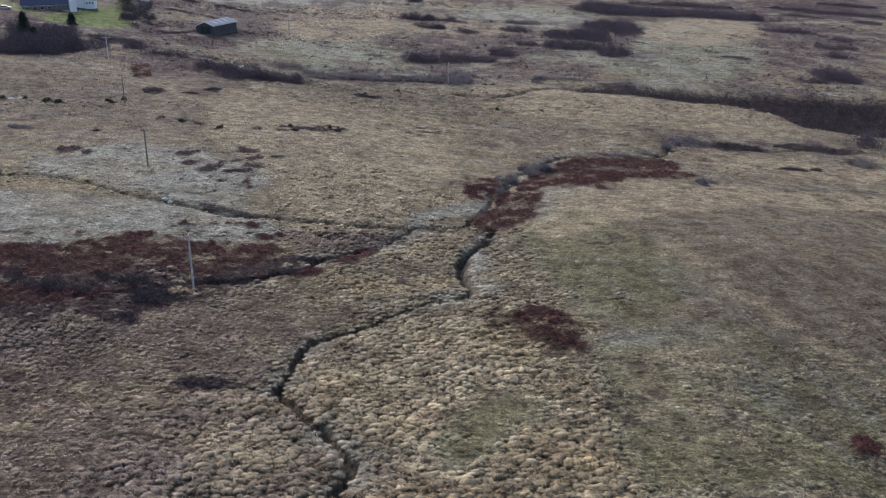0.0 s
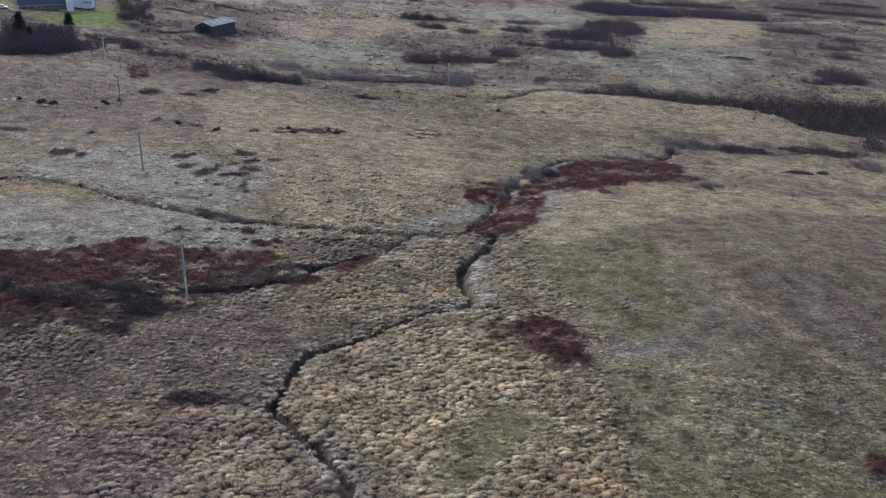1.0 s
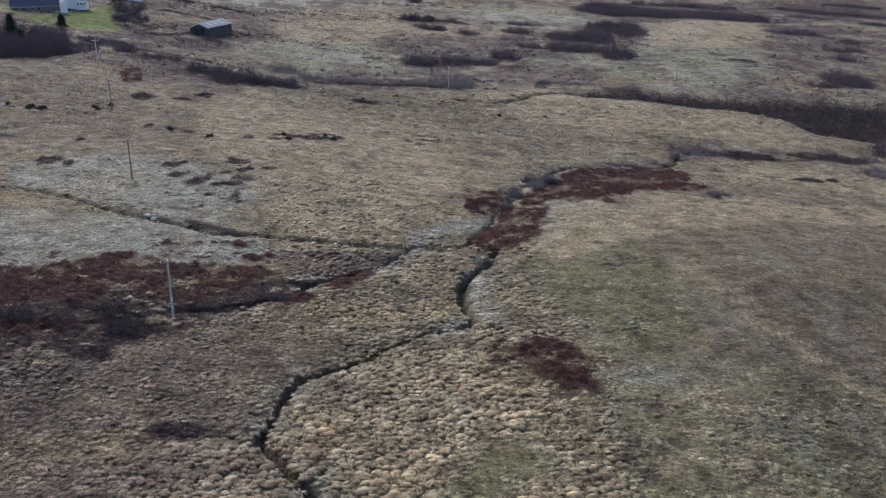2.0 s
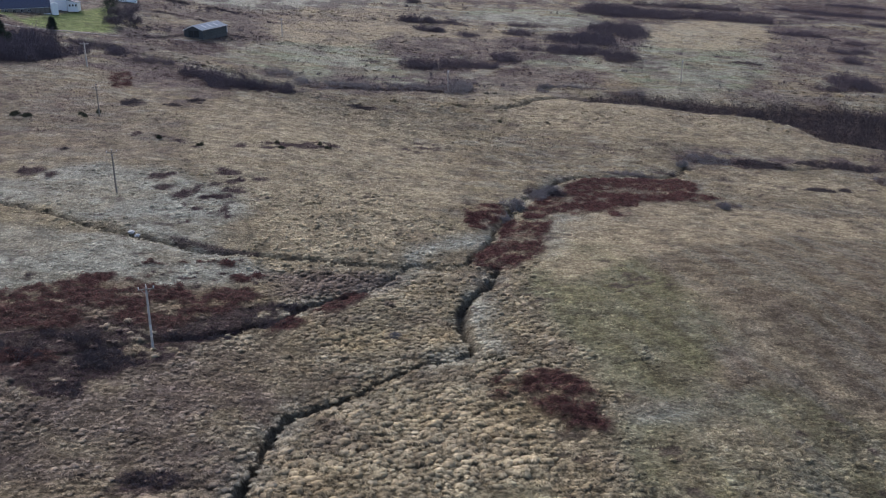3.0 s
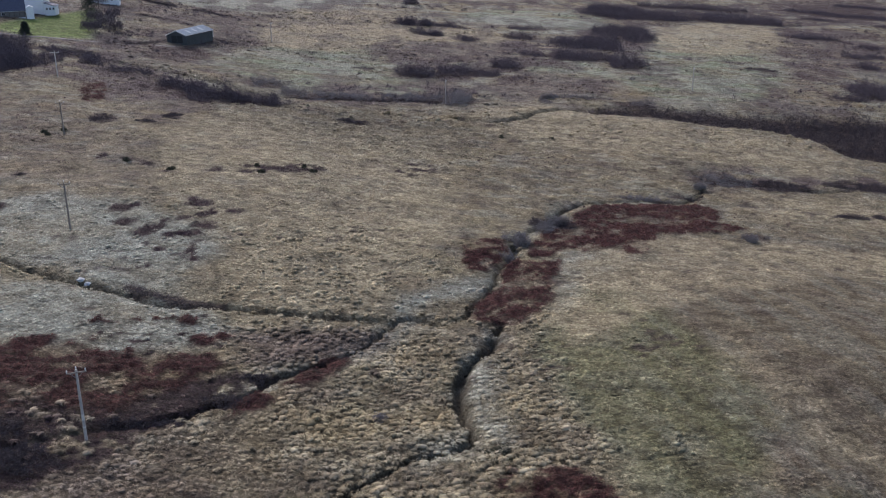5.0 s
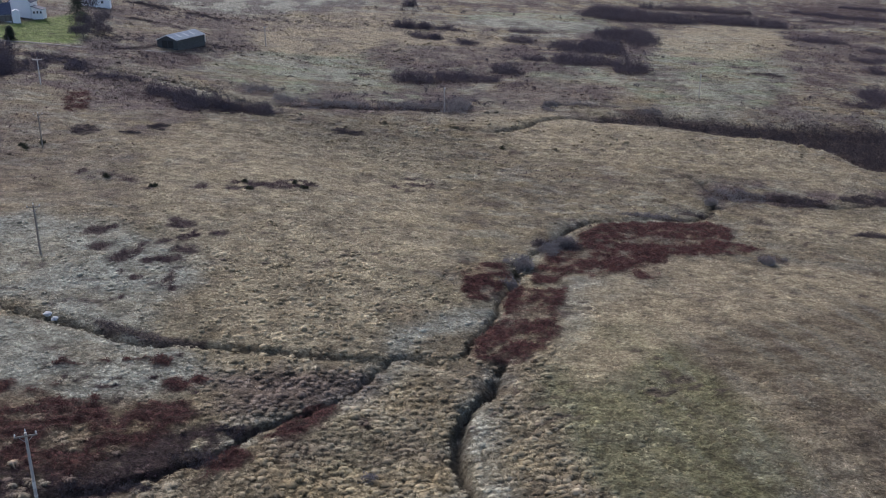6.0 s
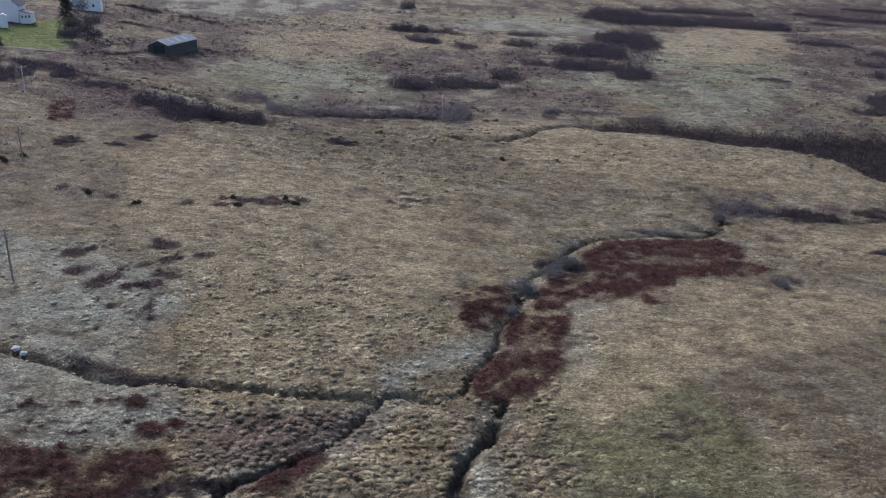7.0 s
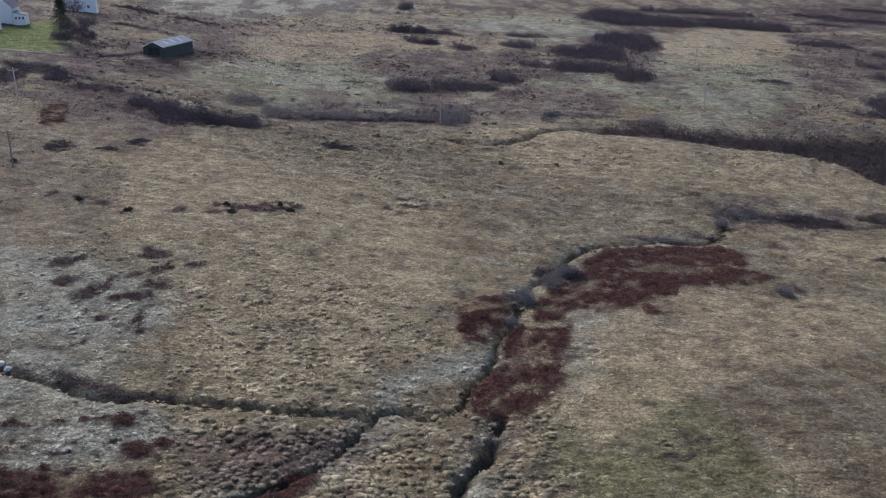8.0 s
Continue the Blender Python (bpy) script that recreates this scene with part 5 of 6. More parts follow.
def box(x0, x1, y0, y1, z0, z1, bevel=0.0, bm=None):
    bm = bm or bmesh.new()
    r = bmesh.ops.create_cube(bm, size=1, matrix=Matrix.Translation(((x0 + x1) / 2, (y0 + y1) / 2, (z0 + z1) / 2)) @ Matrix.Diagonal((x1 - x0, y1 - y0, z1 - z0, 1)))
    if bevel:
        edges = list({e for v in r["verts"] for e in v.link_edges})
        bmesh.ops.bevel(bm, geom=edges, offset=bevel, segments=1, affect="EDGES")
    return bm


def rod(p0, p1, r0, r1, sides=8, bm=None):
    """A tapered rod from one point to another."""
    bm = bm or bmesh.new()
    a, b = Vector(p0), Vector(p1)
    m = Matrix.Translation((a + b) / 2) @ (b - a).to_track_quat("Z", "Y").to_matrix().to_4x4()
    bmesh.ops.create_cone(bm, cap_ends=True, segments=sides, radius1=r0, radius2=r1, depth=(b - a).length, matrix=m)
    return bm


def prism(outline, y0, y1, bm=None):
    """An outline of (x, z) points pushed along y."""
    bm = bm or bmesh.new()
    f = [bm.verts.new((x, y0, z)) for x, z in outline]
    k = [bm.verts.new((x, y1, z)) for x, z in outline]
    bm.faces.new(f)
    bm.faces.new(k[::-1])
    for i in range(len(f)):
        j = (i + 1) % len(f)
        bm.faces.new((f[j], f[i], k[i], k[j]))
    bmesh.ops.recalc_face_normals(bm, faces=bm.faces)
    return bm


def ribbed(a, b, c, d, ribs, depth):
    """A profiled metal sheet over the quad a b c d, ribs running from a-b to d-c."""
    bm = bmesh.new()
    a, b, c, d = (Vector(v) for v in (a, b, c, d))
    n = (b - a).cross(d - a).normalized() * depth
    lo, hi = [], []
    for i in range(ribs * 4 + 1):
        t = i / (ribs * 4)
        off = n if i % 4 in (1, 2) else n * 0
        lo.append(bm.verts.new(a.lerp(b, t) + off))
        hi.append(bm.verts.new(d.lerp(c, t) + off))
    for i in range(len(lo) - 1):
        bm.faces.new((lo[i], lo[i + 1], hi[i + 1], hi[i]))
    return bm


# Power line poles
def power_pole(x, y, height, turn, label, plate=True, lean=0.0, wood=POLE_WOOD, arm_half=0.95):
    p = thing("power_pole", x, y, turn, label, "utility pole", "poles across the moor")
    post = part("post", rod((0, 0, -0.4), (lean, 0, height), 0.16, 0.115, 12), wood, p)
    arm = part("cross_arm", box(lean - arm_half, lean + arm_half, -0.17, -0.07, height - 0.34, height - 0.20, 0.01), wood if wood is POLE_PALE else GALVANISED if wood is POLE_WOOD and not plate else POLE_GREY, p, "grey cross arm")
    for k in (0.1 - arm_half, 0.0, arm_half - 0.1):
        top = height + (0.05 if k == 0 else -0.2)
        bm = rod((lean + k, -0.12 if k else 0, top), (lean + k, -0.12 if k else 0, top + 0.12), 0.03, 0.03, 8)
        rod((lean + k, -0.12 if k else 0, top + 0.12), (lean + k, -0.12 if k else 0, top + 0.2), 0.075, 0.05, 8, bm)
        rod((lean + k, -0.12 if k else 0, top + 0.2), (lean + k, -0.12 if k else 0, top + 0.29), 0.065, 0.03, 8, bm)
        part("insulator", bm, PORCELAIN, p, "pale porcelain insulator")
    for k in (-0.6, 0.6):
        part("brace", rod((lean + k, -0.12, height - 0.3), (lean * 0.9, -0.12, height - 0.95), 0.02, 0.02, 6), GALVANISED, p)
    if plate:
        part("plate", box(lean * 0.4 - 0.13, lean * 0.4 + 0.13, -0.165, -0.15, 2.55, 3.25, 0.004), SIGN, p, "pale warning plate")
        part("band", rod((lean * 0.2, 0, 1.7), (lean * 0.2, 0, 1.86), 0.155, 0.155, 12), SIGN, p, "pale band")
    return p


power_pole(-34.8, 123.3, 8.1, 20, "weathered grey wooden power pole standing in heather scrub")
power_pole(-59.2, 186.2, 7.8, 20, "thin grey wooden power pole on pale grass", False, 0.0, POLE_GREY)
power_pole(-83.4, 249.2, 7.6, 20, "grey wooden power pole beside small gorse bushes", False, 0.0, POLE_GREY)
power_pole(-107.3, 309.8, 7.2, 20, "pale wooden power pole below the thicket", False, 0.0, POLE_PALE, 1.25)
power_pole(2.4, 338.3, 8.6, 75, "pale wooden pole beside the far burn", False)
power_pole(-67.9, 433.8, 7.6, 60, "thin wooden pole near the barn", False)
power_pole(90.7, 378.3, 8.0, 60, "thin pale pole on green pasture", False)


# Single bushes
def bush(name, x, y, h, r, material, label, seed, sprigs=520, width=0.03, stems=5, category="bush"):
    rng = np.random.default_rng(seed)
    b = thing(name, x, y, 0, label, category, "bushes on the moor")
    for i in range(stems):
        a, s = rng.uniform(0, 6.28), rng.uniform(0.25, 0.6) * r
        part("stem", rod((math.cos(a) * 0.08 * r, math.sin(a) * 0.08 * r, -0.15), (math.cos(a) * s, math.sin(a) * s, h * rng.uniform(0.5, 0.75)), 0.05, 0.015, 5), BARK, b)
    lobes = 6
    cx, cy = rng.normal(0, 0.42, lobes) * r, rng.normal(0, 0.42, lobes) * r
    v, t = twig_puff(cx, cy, np.zeros(lobes), np.full(lobes, r * 0.62), h * rng.uniform(0.65, 1.05, lobes), sprigs // lobes * 3, rng, width * 1.5 + 0.006 * h)
    tw = new("crown", array_mesh("crown", v, None, t, material))
    tw.parent = b
    return b


BUSHES = [("willow_bush", 24.0, 212.4, 1.7, 2.2, TWIG_GREY, "rounded grey leafless willow beside the burn"),
          ("willow_bush", 20.1, 208.9, 1.9, 2.2, TWIG_GREY, "low spreading leafless willow on the burn bank"),
          ("willow_bush", 14.7, 200.0, 2.7, 1.9, TWIG_GREY, "grey twiggy willow over the burn"),
          ("willow_bush", 12.5, 190.5, 2.3, 1.9, TWIG_GREY, "grey willow leaning over the water"),
          ("willow_bush", -15.8, 645.6, 6.0, 4.5, TWIG, "far dark bush on the hillside"),
          ("willow_bush", -15.8, 545.9, 4.5, 5.0, TWIG, "dark spreading bush on distant grass"),
          ("willow_bush", -6.4, 544.9, 4.0, 5.0, TWIG, "dark low bush on distant grass"),
          ("willow_bush", -0.7, 511.4, 2.6, 4.5, TWIG, "low dark bush among rushes"),
          ("willow_bush", 35.7, 353.1, 1.9, 2.4, TWIG_GREY, "small round bush beyond the field"),
          ("willow_bush", 59.5, 210.6, 1.3, 1.6, TWIG_GREY, "small grey bush beyond the bracken"),
          ("willow_bush", -6.0, 132.0, 1.1, 1.1, TWIG_GREY, "small grey bush in rough grass"),
          ("willow_bush", 125.5, 270.6, 6.0, 5.5, TWIG, "large dome shaped dark bush at the wood edge"),
          ("willow_bush", 60.5, 252.5, 1.6, 1.6, TWIG_GREY, "grey bush at the bend of the burn"),
          ("gorse_bush", -28.1, 236.4, 0.9, 0.6, GORSE, "small dark green gorse bush in grass"),
          ("gorse_bush", -26.0, 234.1, 0.68, 0.75, GORSE, "small dark gorse bush in grass"),
          ("gorse_bush", -38.0, 234.3, 0.68, 0.6, GORSE, "small dark gorse bush among heather"),
          ("gorse_bush", -53.6, 225.4, 0.75, 0.68, GORSE, "small dark gorse bush in brown grass"),
          ("gorse_bush", -63.5, 229.7, 1.1, 0.68, GORSE, "upright dark gorse bush in brown grass"),
          ("gorse_bush", -84.6, 252.5, 0.98, 0.75, GORSE, "dark gorse bush at the pole foot"),
          ("gorse_bush", -86.5, 248.1, 0.75, 0.9, GORSE, "low dark gorse bush near the pole"),
          ("gorse_bush", -88.0, 249.2, 0.85, 0.9, GORSE, "low dark gorse bush on the slope"),
          ("gorse_bush", -98.6, 243.6, 0.9, 1.5, GORSE, "spreading dark gorse bush on the slope"),
          ("gorse_bush", -102.3, 244.7, 1.0, 1.4, GORSE, "dark gorse bush above the pale stones"),
          ("gorse_bush", -108.3, 246.7, 0.9, 0.9, GORSE, "dark gorse bush beside pale stones"),
          ("gorse_bush", -113.4, 244.6, 1.0, 1.0, GORSE, "dark gorse bush beyond pale stones"),
          ("gorse_bush", -36.2, 229.0, 0.6, 0.9, GORSE, "low dark gorse bush in rough grass"),
          ("gorse_bush", 16.9, 291.8, 0.9, 0.9, GORSE, "lone dark gorse bush on the slope"),
          ("rush_clump", 7.6, 124.5, 0.5, 1.6, GORSE, "dark mossy rush clump by the burn bend")]
for i, (kind, x, y, h, r, mat, label) in enumerate(BUSHES):
    bush(kind, x, y, h, r, mat, label, 500 + i, (240 if r < 1.2 else 800) if y < 300 else 600, 0.045 if y < 300 else 0.09)


# Trees by the house
def spruce(x, y, h, r, label, seed):
    rng = np.random.default_rng(seed)
    t = thing("spruce_tree", x, y, 0, label, "tree", "trees by the house")
    part("trunk", rod((0, 0, -0.3), (0, 0, h * 0.96), 0.16, 0.03, 8), BARK, t)
    k = 5200
    u = rng.random(k) ** 0.8
    zz = h * (0.08 + 0.92 * u)
    whorl = np.round(zz / (h * 0.055)) * h * 0.055
    zz = whorl + rng.normal(0, 0.018, k) * h
    a = rng.uniform(0, 6.28, k)
    rr = r * (1 - zz / h).clip(0, 1) ** 0.8 * (0.75 + 0.35 * np.sin(a * 3 + whorl * 2.1)) * np.sqrt(rng.random(k))
    px, py = np.cos(a) * rr, np.sin(a) * rr
    pz = zz - 0.22 * rr
    wa = rng.uniform(0, 6.28, k)
    w, l = 0.10, rng.uniform(0.6, 1.3, k)
    v = np.stack([np.stack([px - np.cos(wa) * w, py - np.sin(wa) * w, pz], -1), np.stack([px + np.cos(wa) * w, py + np.sin(wa) * w, pz], -1),
                  np.stack([px + np.cos(a) * l, py + np.sin(a) * l, pz - l * 0.35], -1)], 1).reshape(-1, 3)
    c = new("crown", array_mesh("crown", v, None, np.arange(k * 3).reshape(-1, 3), NEEDLE))
    c.parent = t
    return t


def bare_tree(x, y, h, r, label, seed, material=TWIG):
    rng = np.random.default_rng(seed)
    t = thing("bare_tree", x, y, 0, label, "tree", "trees by the house")
    part("trunk", rod((0, 0, -0.3), (0.1 * h * rng.normal(0, 0.3), 0, h * 0.6), 0.17, 0.08, 8), BARK, t)
    ends = []
    for i in range(7):
        a, s = i * 0.9 + rng.uniform(-0.3, 0.3), rng.uniform(0.4, 0.75) * r
        p0 = (0, 0, h * rng.uniform(0.2, 0.5))
        p1 = (math.cos(a) * s, math.sin(a) * s, h * rng.uniform(0.6, 0.9))
        part("limb", rod(p0, p1, 0.07, 0.02, 5), BARK, t)
        ends.append(p1)
    e = np.array(ends)
    n = len(e)
    v, f = twig_puff(e[:, 0], e[:, 1], e[:, 2] - h * 0.48, np.full(n, r * 0.55), h * rng.uniform(0.5, 0.72, n), 240, rng, 0.085)
    c = new("crown", array_mesh("crown", v, None, f, material))
    c.parent = t
    return t


spruce(-135.6, 420.0, 12.5, 5.6, "tall dark spruce at the edge of the lawn", 601)
spruce(-143.3, 333.7, 8.5, 4.0, "broad dark conifer in the scrub below the house", 603)
spruce(-137.5, 327.3, 5.0, 2.6, "dark young conifer in the scrub", 604)
spruce(-140.6, 370.6, 4.6, 1.9, "young dark spruce below the lawn", 602)
for i, (x, y, h, r, label) in enumerate((
        (-124.0, 391.0, 5.2, 3.4, "leafless brown tree beside the lawn"),
        (-127.5, 394.0, 4.5, 3.0, "low leafless tree on the lawn bank"),
        (-125.5, 407.5, 6.0, 3.6, "leafless brown tree below the spruce"),
        (-120.5, 403.0, 4.5, 3.0, "small leafless tree on the slope"),
        (-131.5, 413.0, 6.0, 3.6, "dark leafless tree beside the spruce"),
        (-128.5, 424.0, 6.5, 3.8, "dark leafless tree behind the lawn"),
        (-143.0, 452.0, 8.0, 4.0, "dark leafless tree by the far cottage"))):
    bare_tree(x, y, h, r, label, 611 + i)


# The barn
SHEET_WALL = plain("dark_profiled_sheet", (0.046, 0.052, 0.053), (0.082, 0.090, 0.090), 0.6, 0.55, 0.1, stretch=(1, 1, 0.3))
SHEET_ROOF = plain("pale_blue_grey_roof_sheet", (0.17, 0.21, 0.235), (0.28, 0.325, 0.35), 0.5, 0.45, 0.2)
SKYLIGHT = plain("milky_roof_light", (0.36, 0.40, 0.42), (0.46, 0.50, 0.52), 2, 0.4)
CONCRETE = plain("pale_concrete", (0.34, 0.33, 0.31), (0.50, 0.49, 0.46), 2, 0.9)
WHITE_TRIM = plain("white_flashing", (0.68, 0.68, 0.66), (0.80, 0.80, 0.78), 2, 0.6)
DARK_OPENING = plain("dark_door_boards", (0.018, 0.018, 0.018), (0.040, 0.038, 0.036), 2, 0.8)


def barn(x, y, turn):
    """Gable facing the local -y end; length 19 m, width 8 m."""
    w, l, e, r = 4.0, 19.0, 3.2, 4.7
    b = thing("barn", x, y, turn, "long dark metal barn with a pale blue grey pitched roof", "barn")
    part("plinth", box(-w - 0.06, w + 0.06, -0.06, l + 0.06, -1.2, 0.12), SHEET_WALL, b, "dark base course")
    part("wall", ribbed((w, 0, 0.12), (w, l, 0.12), (w, l, e), (w, 0, e), 48, 0.05), SHEET_WALL, b)
    part("wall", ribbed((-w, l, 0.12), (-w, 0, 0.12), (-w, 0, e), (-w, l, e), 48, 0.05), SHEET_WALL, b)
    for y0, y1 in ((0.0, 0.12), (l - 0.12, l)):
        part("gable_wall", prism([(-w, 0.12), (w, 0.12), (w, e), (0, r), (-w, e)], y0, y1), SHEET_WALL, b)
    ov = 0.35
    for s in (-1, 1):
        a, c = (s * (w + ov), e - ov * (r - e) / w), (0, r + 0.03)
        if s > 0:
            bm = ribbed((a[0], -ov, a[1] + 0.05), (a[0], l + ov, a[1] + 0.05), (0, l + ov, c[1] + 0.05), (0, -ov, c[1] + 0.05), 46, 0.06)
        else:
            bm = ribbed((a[0], l + ov, a[1] + 0.05), (a[0], -ov, a[1] + 0.05), (0, -ov, c[1] + 0.05), (0, l + ov, c[1] + 0.05), 46, 0.06)
        roof = part("roof_slope", bm, SHEET_ROOF, b)
        for k in (4.0, 8.5, 13.0):
            lo, hi = 0.25, 0.8
            p = lambda t, yy: (a[0] * (1 - t), yy, a[1] + 0.13 + (c[1] - a[1]) * t)
            q = (p(lo, k), p(lo, k + 1.1), p(hi, k + 1.1), p(hi, k))
            part("roof_light", ribbed(*(q if s > 0 else (q[1], q[0], q[3], q[2])), 3, 0.04), SKYLIGHT, b, "milky translucent roof light")
        part("gutter", box(min(s * (w + ov), s * (w + ov + 0.14)), max(s * (w + ov), s * (w + ov + 0.14)), -ov, l + ov, e - 0.24, e - 0.12, 0.02), GALVANISED, b)
        for yy in (0, l):
            part("corner_flashing", box(s * w - 0.14, s * w + 0.14, yy - 0.14, yy + 0.14, 0.35, e), WHITE_TRIM if (s > 0 and yy > 0) else SHEET_WALL, b)
    part("ridge_cap", prism([(-0.3, r + 0.04), (0, r + 0.2), (0.3, r + 0.04), (0, r + 0.12)], -ov, l + ov), SHEET_ROOF, b)
    for s in (-1, 1):
        part("barge_board", prism([(0, r + 0.16), (0, r - 0.12), (s * (w + ov), e - 0.36), (s * (w + ov), e - 0.08)], -ov - 0.06, -ov), WHITE_TRIM, b, "pale barge board")
    for k in (-2.2, 0.2):
        part("door", ribbed((k, -0.06, 0.3), (k + 2.2, -0.06, 0.3), (k + 2.2, -0.06, 2.9), (k, -0.06, 2.9), 6, -0.03), DARK_OPENING, b, "dark sliding door")
    return b


barn(-96.4, 397.0, -17)

# The houses
WHITE_WALL = plain("white_harling", (0.78, 0.78, 0.77), (0.88, 0.88, 0.87), 1.5, 0.9, bump=0.01)
SLATE = plain("blue_grey_slate", (0.036, 0.042, 0.070), (0.072, 0.084, 0.125), 1.5, 0.85)
DARK_TIMBER = plain("brown_grey_stone_wall", (0.13, 0.115, 0.10), (0.26, 0.235, 0.205), 1.2, 0.9, bump=0.02)
GLASS, _gt, _gb = nodes_of("window_glass")
_gb.inputs["Base Color"].default_value = (0.02, 0.025, 0.03, 1)
_gb.inputs["Roughness"].default_value = 0.05


def window(parent, x, y, z, w, h):
    f = part("window", box(x - w / 2, x + w / 2, y - 0.06, y + 0.05, z, z + h, 0.01), WHITE_TRIM, parent, "white framed window")
    half = w / 2 - 0.06
    for k in (-1, 1):
        part("pane", box(x + (k - 1) * half / 2 + (0.02 if k > 0 else 0.0), x + (k + 1) * half / 2 - (0.02 if k < 0 else 0), y - 0.075, y - 0.063, z + 0.07, z + h - 0.07), GLASS, f)
    part("sill", box(x - w / 2 - 0.08, x + w / 2 + 0.08, y - 0.16, y + 0.02, z - 0.08, z - 0.01), CONCRETE, f)
    return f


def house(x, y, turn, length, depth, eave, ridge, wall, label, z, openings=(), chimneys=(), gable_front=False):
    """Long side to local -y, or the gable when gable_front; openings as (x, sill, width, height)."""
    h = thing("house", x, y, turn, label, "house", "houses above the moor", z)
    hl, hd = length / 2, depth / 2
    for sx in (-1, 1):
        bm = bmesh.new()
        pts = [(-hd, -1.5), (hd, -1.5), (hd, eave), (0, ridge), (-hd, eave)]
        prism(pts, 0, 0.35, bm)
        bm.transform(Matrix(((0, 1, 0, sx * hl - (0.35 if sx > 0 else 0)), (1, 0, 0, 0), (0, 0, 1, 0), (0, 0, 0, 1))))
        bmesh.ops.recalc_face_normals(bm, faces=bm.faces)
        part("gable_wall", bm, wall, h)
    part("front_wall", box(-hl + 0.35, hl - 0.35, -hd, -hd + 0.35, -1.5, eave), wall, h)
    part("back_wall", box(-hl + 0.35, hl - 0.35, hd - 0.35, hd, -1.5, eave), wall, h)
    slope = (ridge - eave) / hd
    for s in (-1, 1):
        o = 0.35
        bm = prism([(s * (hd + o), eave - o * slope + 0.02), (0, ridge + 0.02), (0, ridge + 0.2), (s * (hd + o), eave - o * slope + 0.2)], -hl - 0.25, hl + 0.25)
        bm.transform(Matrix(((0, 1, 0, 0), (1, 0, 0, 0), (0, 0, 1, 0), (0, 0, 0, 1))))
        bmesh.ops.recalc_face_normals(bm, faces=bm.faces)
        roof = part("roof", bm, SLATE, h, "blue grey slate roof")
        if s < 0:
            for cx in chimneys:
                part("chimney", box(cx - 0.45, cx + 0.45, -0.35, 0.35, ridge - 0.7, ridge + 1.1, 0.03), wall, roof)
        part("gutter", box(-hl - 0.2, hl + 0.2, min(s * (hd + o), s * (hd + o + 0.12)), max(s * (hd + o), s * (hd + o + 0.12)), eave - o * slope - 0.08, eave - o * slope + 0.03, 0.02), WHITE_TRIM, h)
    for ox, oz, ow, oh in openings:
        window(h, ox, -hd, oz, ow, oh)
    return h


# The long low house with the verandah, its porch, and the white houses behind it.
low_house = house(-162.2, 401.1, 25, 17.7, 8.0, 2.7, 6.2, DARK_TIMBER, "long low stone house with a blue grey slate roof", 16.9,
                  ((-7.0, 0.9, 1.2, 1.1), (-4.2, 0.9, 1.2, 1.1), (-1.4, 0.9, 1.2, 1.1), (1.2, 0.9, 1.2, 1.1)), (-6.0, 6.0))
for k in range(4):
    part("verandah_post", box(3.2 + k * 1.7, 3.35 + k * 1.7, -5.0, -4.85, -0.2, 2.5), BARK, low_house)
part("verandah_deck", box(3.0, 8.6, -5.2, -4.0, -0.6, 0.1), WHITE_TRIM, low_house, "pale deck edge")
part("porch", prism([(-1.3, -0.6), (1.3, -0.6), (1.3, 3.6), (0, 4.3), (-1.3, 3.6)], -5.6, -3.6), WHITE_WALL, low_house, "white porch").location = (10.3, 0, 0)
white_house = house(-156.0, 420.5, 98, 10.0, 7.6, 5.0, 8.9, WHITE_WALL, "white two storey house with a slate roof", 17.4, ((0, 0.9, 1.0, 1.2),), (4.8,))
lean = thing("outhouse", -149.6, 418.6, 8, "low white lean-to with small windows beside the house", "outhouse", "houses above the moor", 17.3)
part("wall", prism([(-1.9, -1.2), (1.9, -1.2), (1.9, 2.3), (-1.9, 3.4)], -3, 3), WHITE_WALL, lean)
part("roof", prism([(-2.0, 3.45), (2.2, 2.25), (2.2, 2.4), (-2.0, 3.6)], -3.2, 3.2), SLATE, lean)
for k in (-1.0, 0.2, 1.4):
    window(lean, k, -3.0, 0.9, 0.7, 0.9)
far_house = house(-148.6, 478.0, 12, 12.0, 6.5, 5.2, 8.6, WHITE_WALL, "white cottage behind bare trees", 15.6, ((-3.5, 0.9, 1.0, 1.2), (3.0, 0.9, 1.0, 1.2)), (-5.4, 5.4))

# A car parked beside the low house
CAR_PAINT = plain("silver_white_car_paint", (0.55, 0.56, 0.57), (0.66, 0.67, 0.68), 1, 0.3, 0.2)
RUBBER = plain("tyre_rubber", (0.015, 0.015, 0.015), (0.03, 0.03, 0.03), 5, 0.8)
car = thing("car", -174.0, 391.0, 12, "pale parked car beside the low house", "car")
body = prism([(-2.1, 0.3), (2.1, 0.3), (2.15, 0.75), (1.35, 0.95), (-2.05, 0.98), (-2.15, 0.7)], -0.85, 0.85)
bmesh.ops.bevel(body, geom=list(body.edges), offset=0.05, segments=2, affect="EDGES")
part("body", body, CAR_PAINT, car)
part("cabin", prism([(-1.8, 0.97), (0.95, 0.95), (0.35, 1.42), (-1.45, 1.45)], -0.72, 0.72), GLASS, car, "dark glazed cabin")
part("roof", prism([(-1.5, 1.44), (0.4, 1.41), (0.3, 1.49), (-1.35, 1.5)], -0.7, 0.7), CAR_PAINT, car)
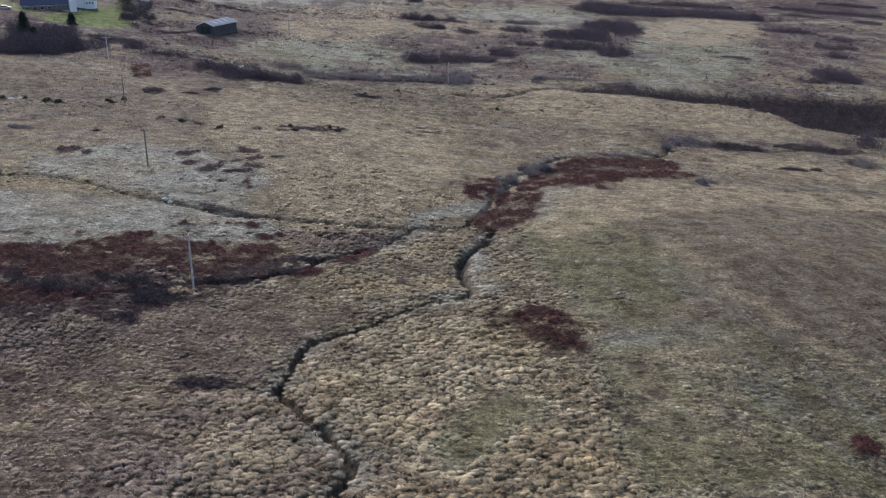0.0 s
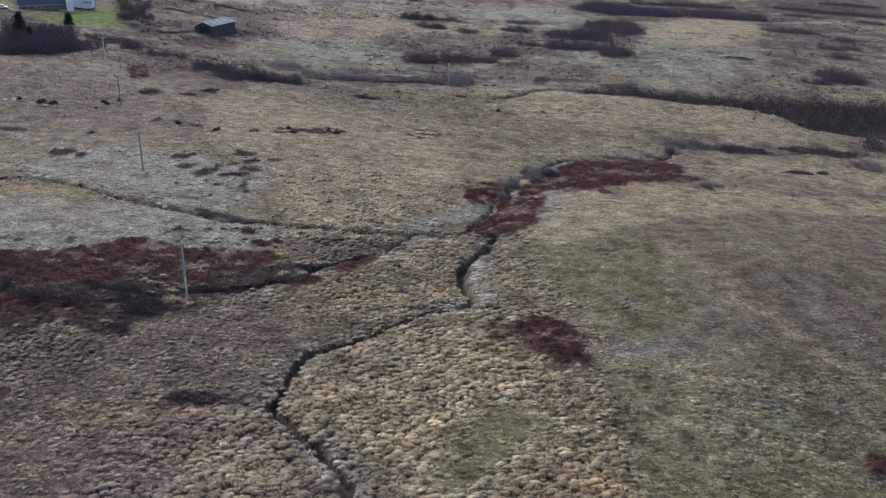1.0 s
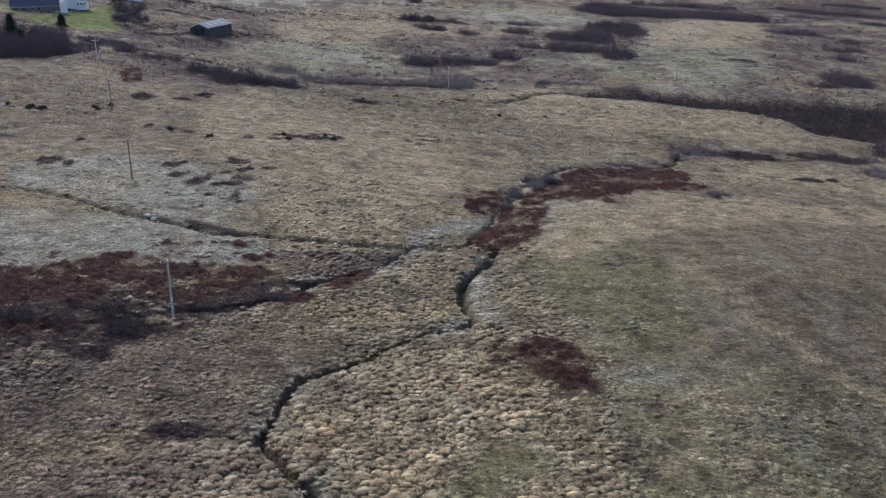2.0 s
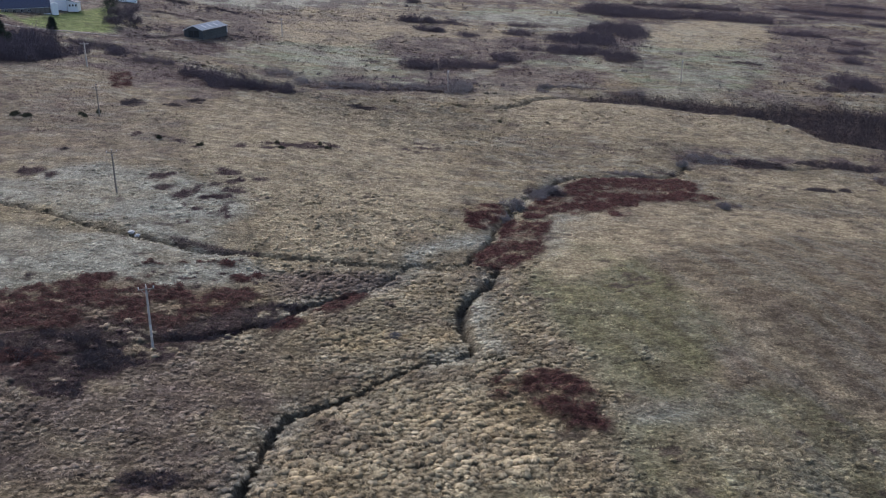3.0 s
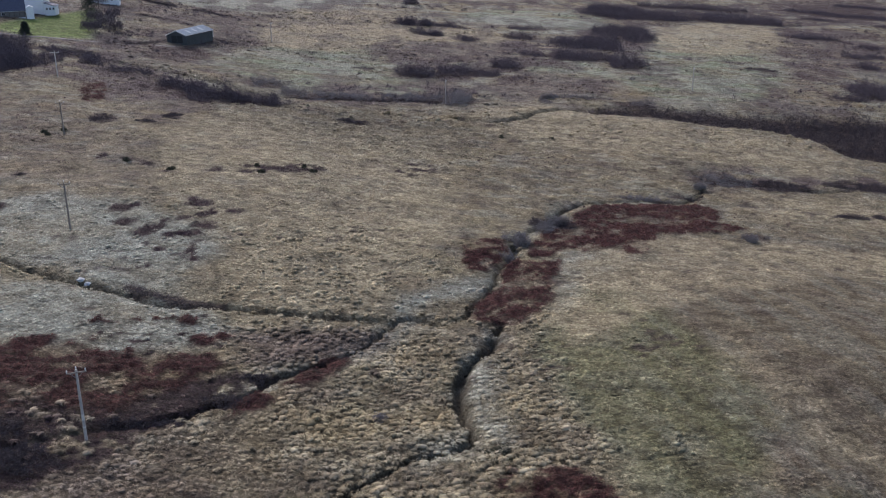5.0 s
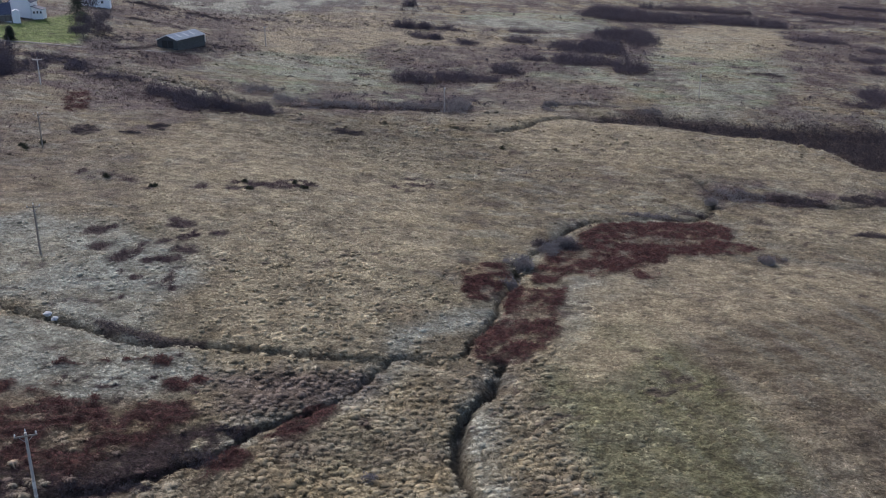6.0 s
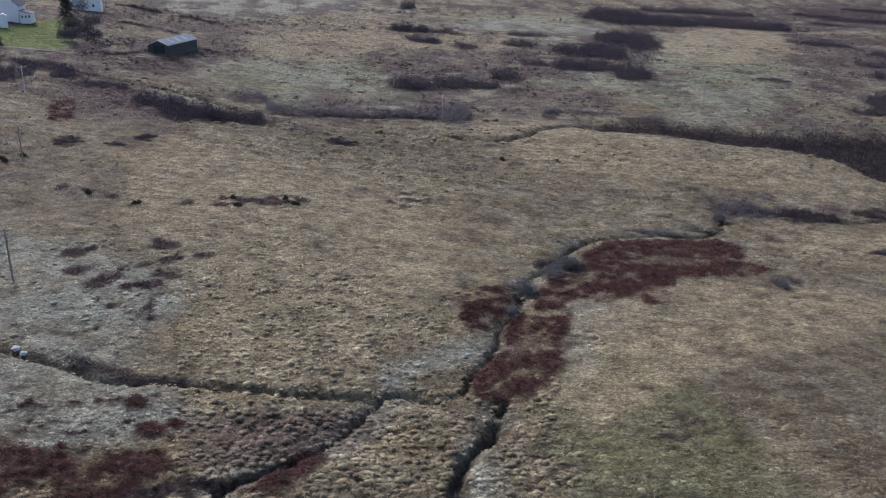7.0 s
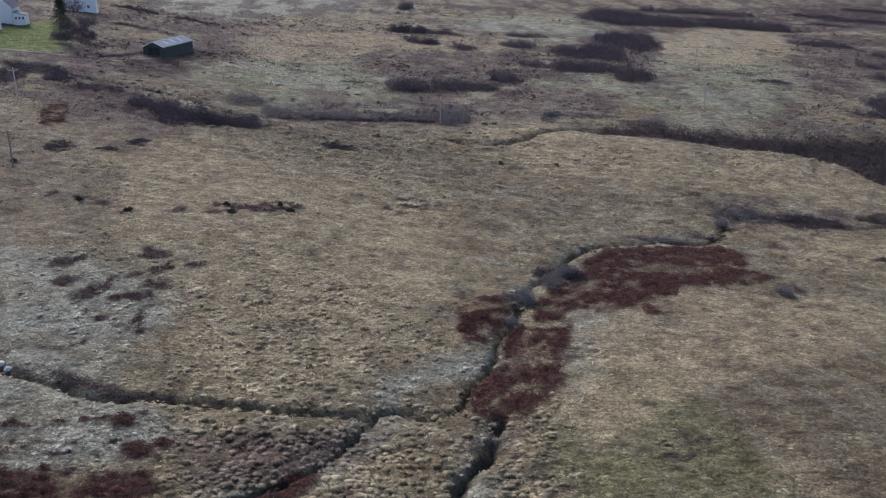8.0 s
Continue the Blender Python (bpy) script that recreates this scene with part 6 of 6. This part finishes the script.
for wx in (-1.3, 1.3):
    for wy in (-0.8, 0.8):
        wheel = part("wheel", rod((wx, wy - 0.1, 0.32), (wx, wy + 0.1, 0.32), 0.32, 0.32, 16), RUBBER, car)
        part("rim", rod((wx, wy - 0.12, 0.32), (wx, wy + 0.12, 0.32), 0.19, 0.19, 12), GALVANISED, wheel)

# Pale stones by the ditch
def boulder(x, y, r, label, seed):
    rng = random.Random(seed)
    bm = bmesh.new()
    bmesh.ops.create_icosphere(bm, subdivisions=3, radius=r)
    for v in bm.verts:
        n = noise.noise(v.co / r * 1.3 + Vector((seed, 0, 0)))
        v.co = v.co * (1 + 0.35 * n)
        v.co.z *= 0.55
    me = bpy.data.meshes.new("boulder")
    bm.to_mesh(me)
    bm.free()
    me.materials.append(STONE)
    ob = tagged(new("boulder", me), label, "boulder", "pale stones by the ditch")
    ob.matrix_basis = pose(x, y, ground_z(x, y) + 0.1 * r, 0, 0, rng.uniform(0, 360))
    return ob


boulder(-50.3, 165.6, 0.55, "pale lichened boulder beside the ditch", 3)
boulder(-111.4, 245.2, 0.8, "pale stone among gorse bushes", 11)
boulder(-109.6, 246.0, 0.7, "smaller pale stone among gorse bushes", 14)
boulder(-49.2, 165.0, 0.45, "smaller pale boulder beside the ditch", 8)


# Gravel track from the houses past the barn
def ribbon(name, points, half, material, label, category):
    line = curve_through(points, 1.5)
    d = np.gradient(line, axis=0)
    d /= np.linalg.norm(d, axis=1)[:, None]
    nrm = np.stack([-d[:, 1], d[:, 0]], -1)
    rows = []
    for k, dz in ((-1.15, -0.25), (-1, 0.08), (0, 0.12), (1, 0.08), (1.15, -0.25)):
        wob = (fbm(line[:, 0] / 3, line[:, 1] / 3 + k * 9, 81, 2) - 0.5) * 0.6 * (k != 0)
        p = line + nrm * (half * k + wob)[:, None]
        rows.append(np.column_stack([p, ground_shape(p[:, 0], p[:, 1])[0] + dz]))
    v = np.stack(rows, 1).reshape(-1, 3)
    i = np.arange(len(v)).reshape(len(line), 5)
    q = np.stack([i[:-1, :-1], i[1:, :-1], i[1:, 1:], i[:-1, 1:]], -1).reshape(-1, 4)[:, ::-1]
    return tagged(new(name, array_mesh(name, v, q, None, material, True)), label, category, kind="structure")


GRAVEL = plain("grey_gravel", (0.085, 0.078, 0.070), (0.165, 0.150, 0.138), 1.2, 0.95, bump=0.03)
ribbon("road", [(-200, 374), (-160, 367), (-136, 369), (-127, 371), (-116, 375), (-105.6, 382), (-98, 389), (-95, 392)], 1.0, GRAVEL, "narrow grey gravel farm track", "track")
